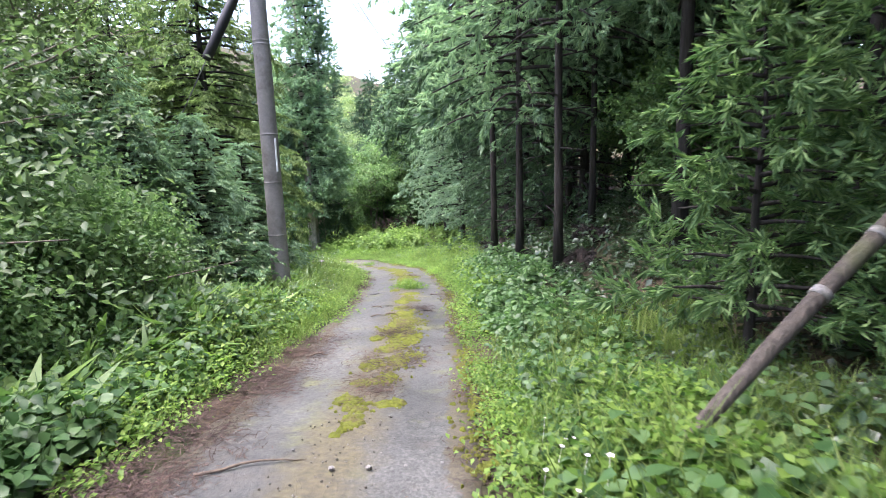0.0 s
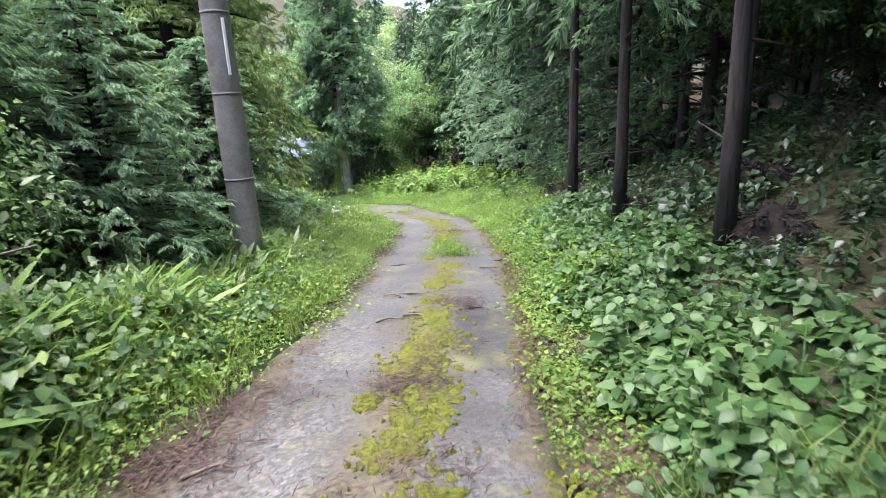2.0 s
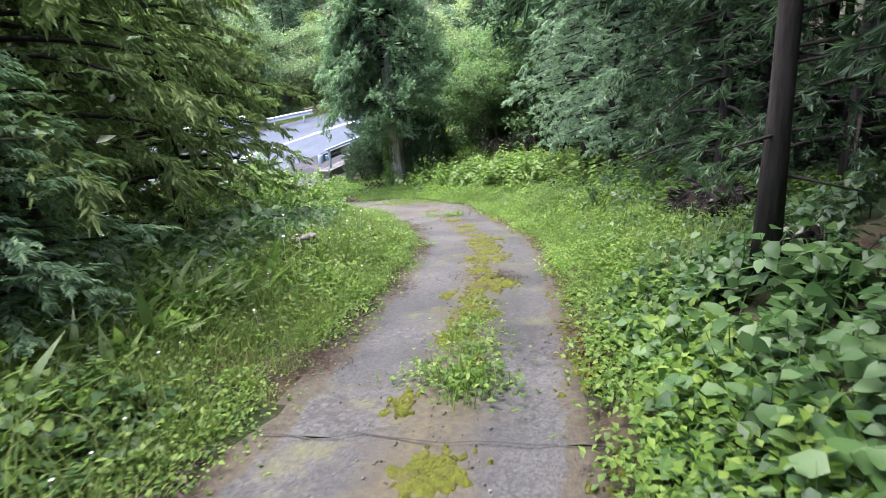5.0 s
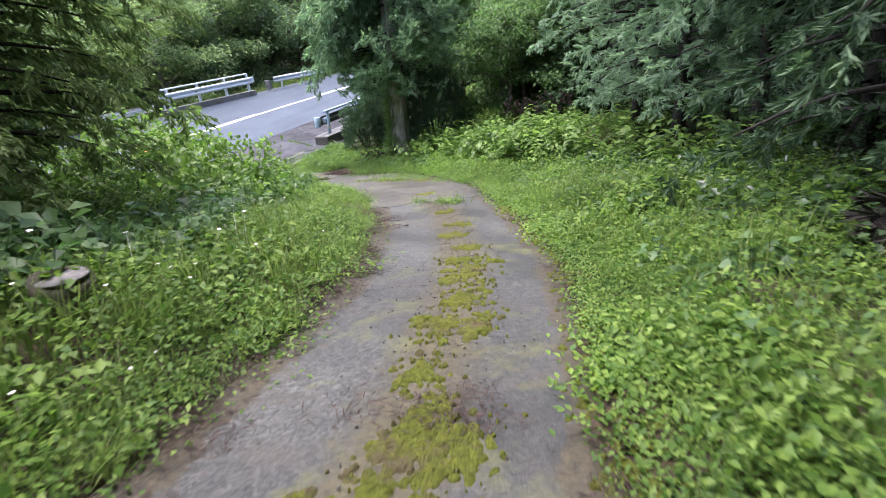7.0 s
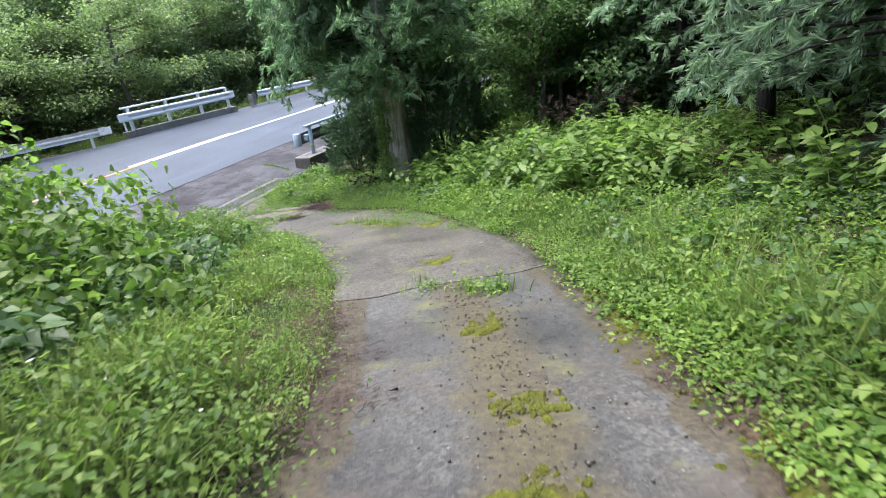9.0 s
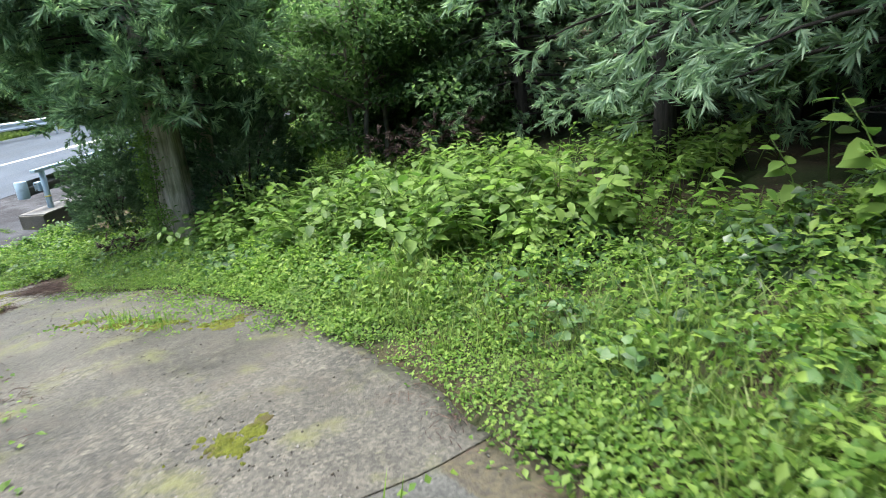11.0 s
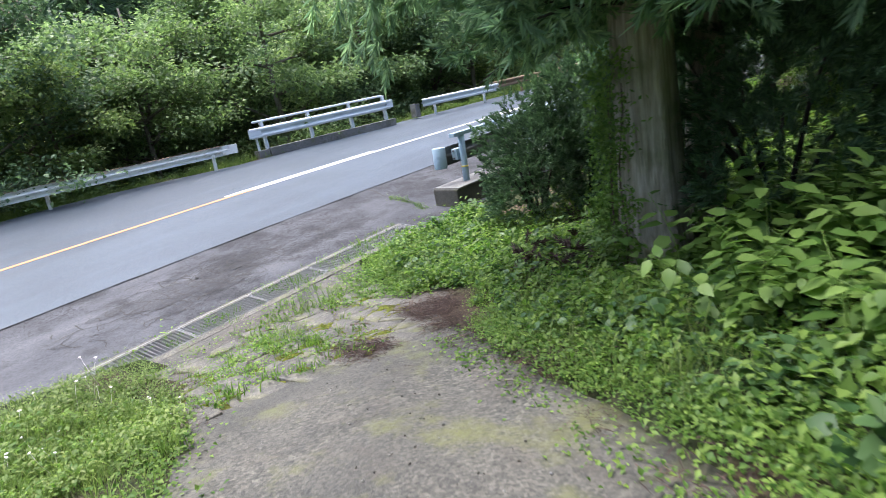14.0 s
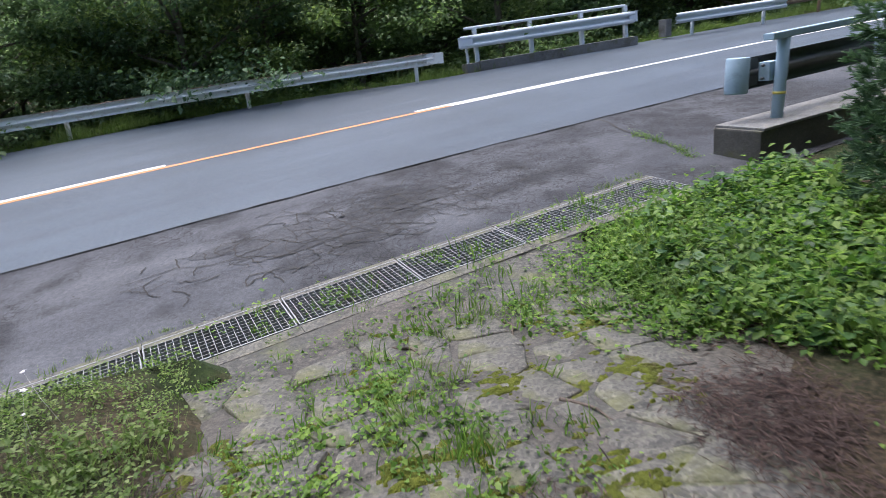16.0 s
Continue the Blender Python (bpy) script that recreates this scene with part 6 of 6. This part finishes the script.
a = np.linspace(0, 2 * np.pi, 24, endpoint=False)
V, F = tube([(sx_ + 0.03 * q, sy_, sz_ + z) for q, z in ((0, -0.1), (0.2, 0.06), (0.5, 0.16), (1, 0.23))], [0.24, 0.2, 0.175, 0.17], 24)
V[:96, 0] += np.tile(0.02 * np.cos(a * 5), 4) * np.cos(np.tile(a, 4))
V[:96, 1] += np.tile(0.02 * np.cos(a * 5), 4) * np.sin(np.tile(a, 4))
part_of("bark", V, F, M_LOG, stump)
V, F = tube([(sx_ + 0.03, sy_, sz_ + 0.226), (sx_ + 0.03, sy_, sz_ + 0.24)], [0.15, 0.145], 24)
part_of("cut_face", V, F, M_STONE, stump, "pale grey weathered cut")

# twigs and stones
for x, y, L, a in ((-0.9, 8.2, 0.36, -0.25), (-0.85, 8.25, 0.12, 1.0), (-9.2, 26.95, 0.55, 0.5), (-10.6, 26.75, 0.4, 0.1), (-10.2, 26.9, 0.3, 1.9), (-9.75, 27.6, 0.35, 0.2), (-1.1, 8.0, 0.25, 0.5), (-10.9, 27.3, 0.3, 0.4), (-1.3, 2.7, 0.6, 0.35), (-1.05, 8.9, 0.22, 2.7), (-0.3, 10.4, 0.2, 0.1), (-10.7, 28.0, 0.3, -0.3), (-1.45, 5.6, 0.3, 0.6)):
    t = np.linspace(0, 1, 6)
    px, py = x + math.cos(a) * L * t + 0.02 * np.sin(t * 7), y + math.sin(a) * L * t + 0.025 * np.sin(t * 5)
    V, F = tube(np.c_[px, py, surf(px, py) + 0.012 + 0.01 * np.sin(t * 4)], np.linspace(0.011, 0.004, 6), 7)
    tagged(part_of("twig", V, F, M_TWIG), "dry brown twig lying on the track", "twig", "twigs on the track")


def stone_mesh(r, size):
    bm_ = bmesh.new()
    bmesh.ops.create_icosphere(bm_, subdivisions=2, radius=size)
    for v in bm_.verts:
        v.co *= 1 + r.normal(0, 0.09)
        v.co.z *= 0.62
    return bm_


stones = []
for i in range(4):
    ob = part("stone", stone_mesh(r_m, 0.02), M_STONE)
    tagged(ob, "small pale stone lying on the track", "stone", "stones on the track")
    ob.matrix_basis = Matrix.Translation((-0.55 + 0.2 * i, 2.72 + i * 0.02, float(surf(-0.55 + 0.2 * i, 2.72)[0]) + 0.008)) @ Matrix.Scale(0.9 if i < 2 else 0.5, 4)
    stones.append(ob)
for i in range(150):
    s_ = r_m.uniform(2, 31) + S0
    k = int(s_ / 0.15)
    mid_ = i % 3 > 0
    off = r_m.normal(0.12, 0.2) if mid_ else r_m.uniform(-0.95, 0.95)
    if i < 70:
        k = int((r_m.uniform(17, 23.5) + S0) / 0.15)
    x, y = MID[k, 0] + off * TAN[k, 1], MID[k, 1] - off * TAN[k, 0]
    copy_thing(stones[i % 4], Matrix.Translation((x, y, float(surf(x, y)[0]) + 0.004)) @ Matrix.Rotation(r_m.uniform(0, 6.28), 4, "Z") @ Matrix.Scale(r_m.uniform(0.2, 0.6), 4))

# weeds that grow on the track, in the joint and on the drain


def on_track(pts_, n, spread_):
    out = []
    for x, y, sx, sy in pts_:
        px, py = x + r_m.normal(0, sx, n), y + r_m.normal(0, sy, n)
        out.append(np.c_[px, py, surf(px, py)])
    return np.vstack(out)


tuft_spots = [(-0.82, 11.5, 0.2, 0.12), (-0.72, 11.9, 0.08, 0.3), (-0.95, 12.6, 0.05, 0.35), (-3.2, 21.1, 0.3, 0.06)]
grow("grass", "weedy grass growing in the middle of the track", LOWHERBS + SHORT[:2], M_HERB, [on_track(tuft_spots, 26, 1)], 0.7, 1.3, edge=1.0)
end_spots = [(-10.3, 27.1, 0.2, 0.16), (-10.5, 26.9, 0.15, 0.2), (-9.75, 27.1, 0.08, 0.08), (-10.9, 27.7, 0.12, 0.5), (-10.8, 26.6, 0.1, 0.2), (-10.4, 28.3, 0.2, 0.2), (-11.25, 28.4, 0.06, 0.9), (-11.3, 27.2, 0.05, 0.6), (-10.1, 26.4, 0.2, 0.08),
             (-11.2, 26.3, 0.12, 0.2), (-10.9, 28.9, 0.15, 0.2), (-5.9, 24.9, 0.3, 0.1), (-5.3, 24.6, 0.3, 0.15), (-4.8, 24.3, 0.3, 0.12), (-9.9, 26.3, 0.2, 0.1)]
grow("undergrowth", "small weeds rooted in the broken concrete", LOWHERBS + SHORT[:2], M_HERB, [on_track(end_spots, 16, 1)], 0.5, 1.1, edge=1.0)
grow("grass", "bright grass tufts between the broken concrete", TUFTS, M_GRASS, [on_track([(-10.3, 27.15, 0.14, 0.12), (-9.95, 27.0, 0.1, 0.1), (-10.6, 28.6, 0.2, 0.25), (-10.8, 27.9, 0.1, 0.4)], 7, 1)], 0.35, 0.65, edge=1.0)
dx_, dy_ = r_m.uniform(-0.55, 0.05, 120), r_m.uniform(23, 30.8, 120)
dx_ = road_near(dy_) + dx_
grow("undergrowth", "weeds sprouting through the drain grating", LOWHERBS + SHORT, M_HERB, [np.c_[dx_, dy_, road_z(dx_, dy_) - 0.02]], 0.6, 1.3, edge=1.0)

# white wildflowers


def flower(r, h):
    out = [tube([(0, 0, 0), (0.01, 0, h * 0.6), (0.0, 0.02, h)], [0.0012, 0.001, 0.0006], 3)]
    for i in range(5):
        out.append(moved(leaf(0.016, 0.012, 0.1, 0.1, False), Matrix.Translation((0, 0.02, h)) @ Matrix.Rotation(i * 1.257, 4, "Z") @ Matrix.Rotation(-0.2, 4, "Y")))
    return joined(out)


FLOWERS = [flower(r_m, h) for h in (0.2, 0.28, 0.38)]
low = np.c_[r_m.uniform(0.12, 2.9, 2600), r_m.uniform(22.8, 26.6, 2600)]
low[:, 0] += road_near(low[:, 1])
low = low[np.abs(on_path(low[:, 0], low[:, 1])[1]) > half_width(on_path(low[:, 0], low[:, 1])[0], -1) - 0.04]
tall_side = low[:, 0] - road_near(low[:, 1]) > 1.0
for sel, lo_, hi_ in ((~tall_side, 0.3, 0.65), (tall_side, 0.6, 1.15)):
    grow("undergrowth", "bright weeds between the track and the drain", HERBS + (TUFTS[:4] if lo_ > 0.5 else LOWHERBS), M_GRASS, [np.c_[low[sel], ground(low[sel, 0], low[sel, 1])]], lo_, hi_, edge=0.9)
grow("wildflowers", "small white wildflowers in the grass", FLOWERS, M_PETAL,
     [spread_over(12, 1.7, 2.5, 0.15, 0.5, 1), spread_over(130, 7, 24, 0.3, 2.6, -1), spread_over(60, 23, 31, 0.4, 1.8, -1), spread_over(30, 25, 30, 1.5, 5, 1)], 0.7, 1.15, 0.15)
tall = np.c_[r_m.normal(-9.9, 0.5, 16), r_m.normal(25.1, 0.35, 16)]
grow("wildflowers", "tall thin stalks with small white flowers by the drain", FLOWERS, M_PETAL, [np.c_[tall, ground(tall[:, 0], tall[:, 1])]], 1.0, 1.5, 0.15)

# ---------------------------------------------------------------- broken concrete at the drain
bed_V, bed_F = pad(-10.2, 27.3, 1.25, 1.7, 0.004, -0.12, r_m, 8, 40, 0.3)
tagged(part_of("soil_patch", bed_V, bed_F, M_GRIT, smooth=True), "dark gritty soil between the broken concrete", "soil", kind="structure")


LX, LY = Vector((0.28, -0.06)), Vector((0.07, 0.3))     # the crust's run away from the drain and along it
corner = {(i, j): np.array((-11.42, 25.55)) + i * np.array(LX) + j * np.array(LY) + r_m.normal(0, 0.062, 2) for i in range(12) for j in range(13)}


def crust_piece(q, r):
    """One flat broken piece with cut corners and a worn rim, between four corners; origin at its middle."""
    mid_ = q.mean(0)
    ring = []
    for i in range(4):
        a_, b_, c_ = q[i - 1], q[i], q[(i + 1) % 4]
        u_, v_ = r.uniform(0.1, 0.3, 2)
        ring += [b_ + (a_ - b_) * u_, b_ + (b_ - mid_) * r.uniform(-0.1, 0.02), b_ + (c_ - b_) * v_]
    ring = (np.array(ring) - mid_) * r.uniform(0.86, 0.96) + r.normal(0, 0.006, (12, 2))
    n = len(ring)
    top = ring * 0.95
    V = np.vstack([np.c_[ring, np.full(n, -0.05)], np.c_[ring, np.full(n, 0.008)], np.c_[top, 0.016 + r.normal(0, 0.0015, n)], [(0, 0, 0.017)]])
    F = []
    for i in range(n):
        j = (i + 1) % n
        F += [(i, j, n + j), (i, n + j, n + i), (n + i, n + j, 2 * n + j), (n + i, 2 * n + j, 2 * n + i), (2 * n + i, 2 * n + j, 3 * n)]
    return mid_, V, np.array(F)


joints = []
for i in range(8):
    for j in range(12):
        (x, y), V, F = crust_piece(np.array([corner[i, j], corner[i + 1, j], corner[i + 1, j + 1], corner[i, j + 1]]), r_m)
        s_, d_, _ = on_path(x, y)
        if abs(d_[0]) > half_width(s_, d_)[0] - 0.05 or x < road_near(y) + 0.16:
            continue
        joints += [corner[i, j] + (corner[i + 1, j] - corner[i, j]) * t for t in r_m.uniform(0, 1, 3)] + [corner[i, j] + (corner[i, j + 1] - corner[i, j]) * t for t in r_m.uniform(0, 1, 3)]
        if i < 3 and r_m.uniform() < 0.2:
            continue
        ob = part_of("concrete_piece", V, F, M_RUBBLE, path_b)
        ob.matrix_basis = Matrix.Translation((x, y, float(surf(x, y)[0]) + 0.006 - 0.0021 * i)) @ Matrix.Rotation(r_m.normal(0, 0.035), 4, "X") @ Matrix.Rotation(r_m.normal(-0.03, 0.03), 4, "Y")
joints = np.array(joints)
joints = joints[(wave(joints[:, 0], joints[:, 1], 1.9, 6) > 0.0) & (joints[:, 0] > road_near(joints[:, 1]) + 0.1)]
grow("undergrowth", "tiny weeds and grass in the joints of the broken concrete", LOWHERBS + SHORT, M_HERB, [np.c_[joints, surf(joints[:, 0], joints[:, 1])]], 0.5, 1.2, edge=1.0)
joint_moss = []
for x, y in joints[::2]:
    for k in range(3):
        q = r_m.uniform(0.012, 0.04)
        joint_moss.append(pad(x + r_m.normal(0, 0.04), y + r_m.normal(0, 0.04), q, q * r_m.uniform(1, 2.2), r_m.uniform(0.01, 0.02), r_m.uniform(0, 3), r_m, 3, 12, 0.8))
tagged(part_of("moss", *joined(joint_moss), M_MOSS, smooth=True), "yellow-green moss in the joints of the broken concrete", "moss", kind="stuff")

# ---------------------------------------------------------------- cracks and seams in the road's shoulder
r_c = np.random.default_rng(41)


def ribbon(pts_, width, lift=0.006):
    """A thin dark seam lying on the road along the given points."""
    P_ = np.array(pts_, float)
    T_ = np.gradient(P_, axis=0)
    T_ /= np.linalg.norm(T_, axis=1)[:, None] + 1e-9
    N_ = np.c_[-T_[:, 1], T_[:, 0]] * (np.asarray(width).reshape(-1, 1) if np.ndim(width) else width) / 2
    A_, B_ = P_ + N_, P_ - N_
    V = np.vstack([np.c_[A_, road_z(A_[:, 0], A_[:, 1]) + lift], np.c_[B_, road_z(B_[:, 0], B_[:, 1]) + lift]])
    n = len(P_)
    return V, np.array([q for i in range(n - 1) for q in ((i, i + 1, n + i + 1), (i, n + i + 1, n + i))])


cell, seeds = 0.17, {}
for i in range(17):
    for j in range(46):
        seeds[i, j] = (-14.9 + i * cell * 0.85 + r_c.normal(0, 0.05), 23.8 + j * cell + r_c.normal(0, 0.05))


def worn(x, y):
    """How broken the old asphalt is: most in one long patch beside the lane."""
    return 1.15 - math.hypot((x + 13.45) / 0.75, (y - 28.2) / 1.75) + 0.35 * float(wave(x, y, 2.2, 5))


cracks = []
for (i, j), p in seeds.items():
    for di, dj in ((1, 0), (0, 1)):
        q = seeds.get((i + di, j + dj))
        if q is None or r_c.uniform() > 0.25 + worn(*p) * 1.2 or p[0] > road_near(p[1]) - 0.75 or p[0] < road_mid(p[1]) + 3.78 or q[0] > road_near(p[1]) - 0.75 or q[0] < road_mid(q[1]) + 3.76:
            continue
        t = np.linspace(0, 1, 6)
        line = np.c_[p[0] + (q[0] - p[0]) * t, p[1] + (q[1] - p[1]) * t] + r_c.normal(0, 0.014, (6, 2)) * np.sin(t * np.pi)[:, None]
        cracks.append(ribbon(line, r_c.uniform(0.006, 0.015), 0.008))
tagged(part_of("crack", *joined(cracks), M_MUD), "net of dark cracks in the old asphalt", "crack", kind="stuff")
wear_V, wear_F = pad(-13.42, 28.1, 0.5, 1.25, 0.0, 0.0, r_c, 8, 60, 1.0)
wear_V[:, 0] = np.clip(wear_V[:, 0], road_mid(wear_V[:, 1]) + 3.8, road_near(wear_V[:, 1]) - 0.75)
wear_V[:, 2] = road_z(wear_V[:, 0], wear_V[:, 1]) + 0.004
tagged(part_of("road_patch", wear_V, wear_F, M_WORN), "dark crumbling patch of the old asphalt shoulder", "road patch", kind="structure")
t = np.linspace(0, 1, 40)
seam = np.c_[-14.55 + 2.55 * t + 0.03 * np.sin(t * 17), 32.85 - 1.0 * t + 0.04 * np.sin(t * 11)]
tagged(part_of("joint", *ribbon(seam, 0.03), M_MUD), "dark joint across the shoulder at the bridge", "joint", kind="structure")
yy = np.arange(10, 60, 0.4)
edge_line = np.c_[road_mid(yy) + 3.74 + 0.015 * np.sin(yy * 7) + r_c.normal(0, 0.008, len(yy)), yy]
tagged(part_of("joint", *ribbon(edge_line, 0.012 + 0.006 * np.sin(yy * 3), 0.016), M_MUD), "dark seam between lane and shoulder", "joint", kind="structure")
jt = seam[18:] + r_c.normal(0, 0.015, (22, 2))
jt = np.vstack([jt, jt + r_c.normal(0, 0.03, jt.shape)])
grow("undergrowth", "small weeds growing in the road joint", LOWHERBS + SHORT, M_HERB, [np.c_[jt, road_z(jt[:, 0], jt[:, 1])]], 0.4, 0.8)
ex, ey = r_c.uniform(-0.75, -0.63, 90), r_c.uniform(23.5, 31, 90)
ex = road_near(ey) + ex
grow("grass", "thin grass along the drain's edge", SHORT, M_GRASS, [np.c_[ex, ey, road_z(ex, ey)]], 0.25, 0.6)

# cracks in the track's concrete
t_cracks = []
for x0, y0, x1, y1 in ((-1.6, 8.9, 0.0, 9.2), (-1.7, 10.75, 0.1, 10.9), (-2.3, 16.1, -1.5, 16.4), (-1.1, 8.0, -0.2, 8.5), (-3.6, 19.0, -3.0, 19.3), (-9.5, 25.9, -8.3, 27.9), (-1.0, 9.6, -0.5, 9.9), (-1.5, 5.0, -0.9, 5.2)):
    t = np.linspace(0, 1, 14)
    line = np.c_[x0 + (x1 - x0) * t, y0 + (y1 - y0) * t] + r_c.normal(0, 0.025, (14, 2))
    V, F = ribbon(line, r_c.uniform(0.003, 0.008))
    V[:, 2] = surf(V[:, 0], V[:, 1]) + 0.014
    t_cracks.append((V, F))
tagged(part_of("crack", *joined(t_cracks), M_MUD), "dark cracks across the concrete track", "crack", kind="stuff")
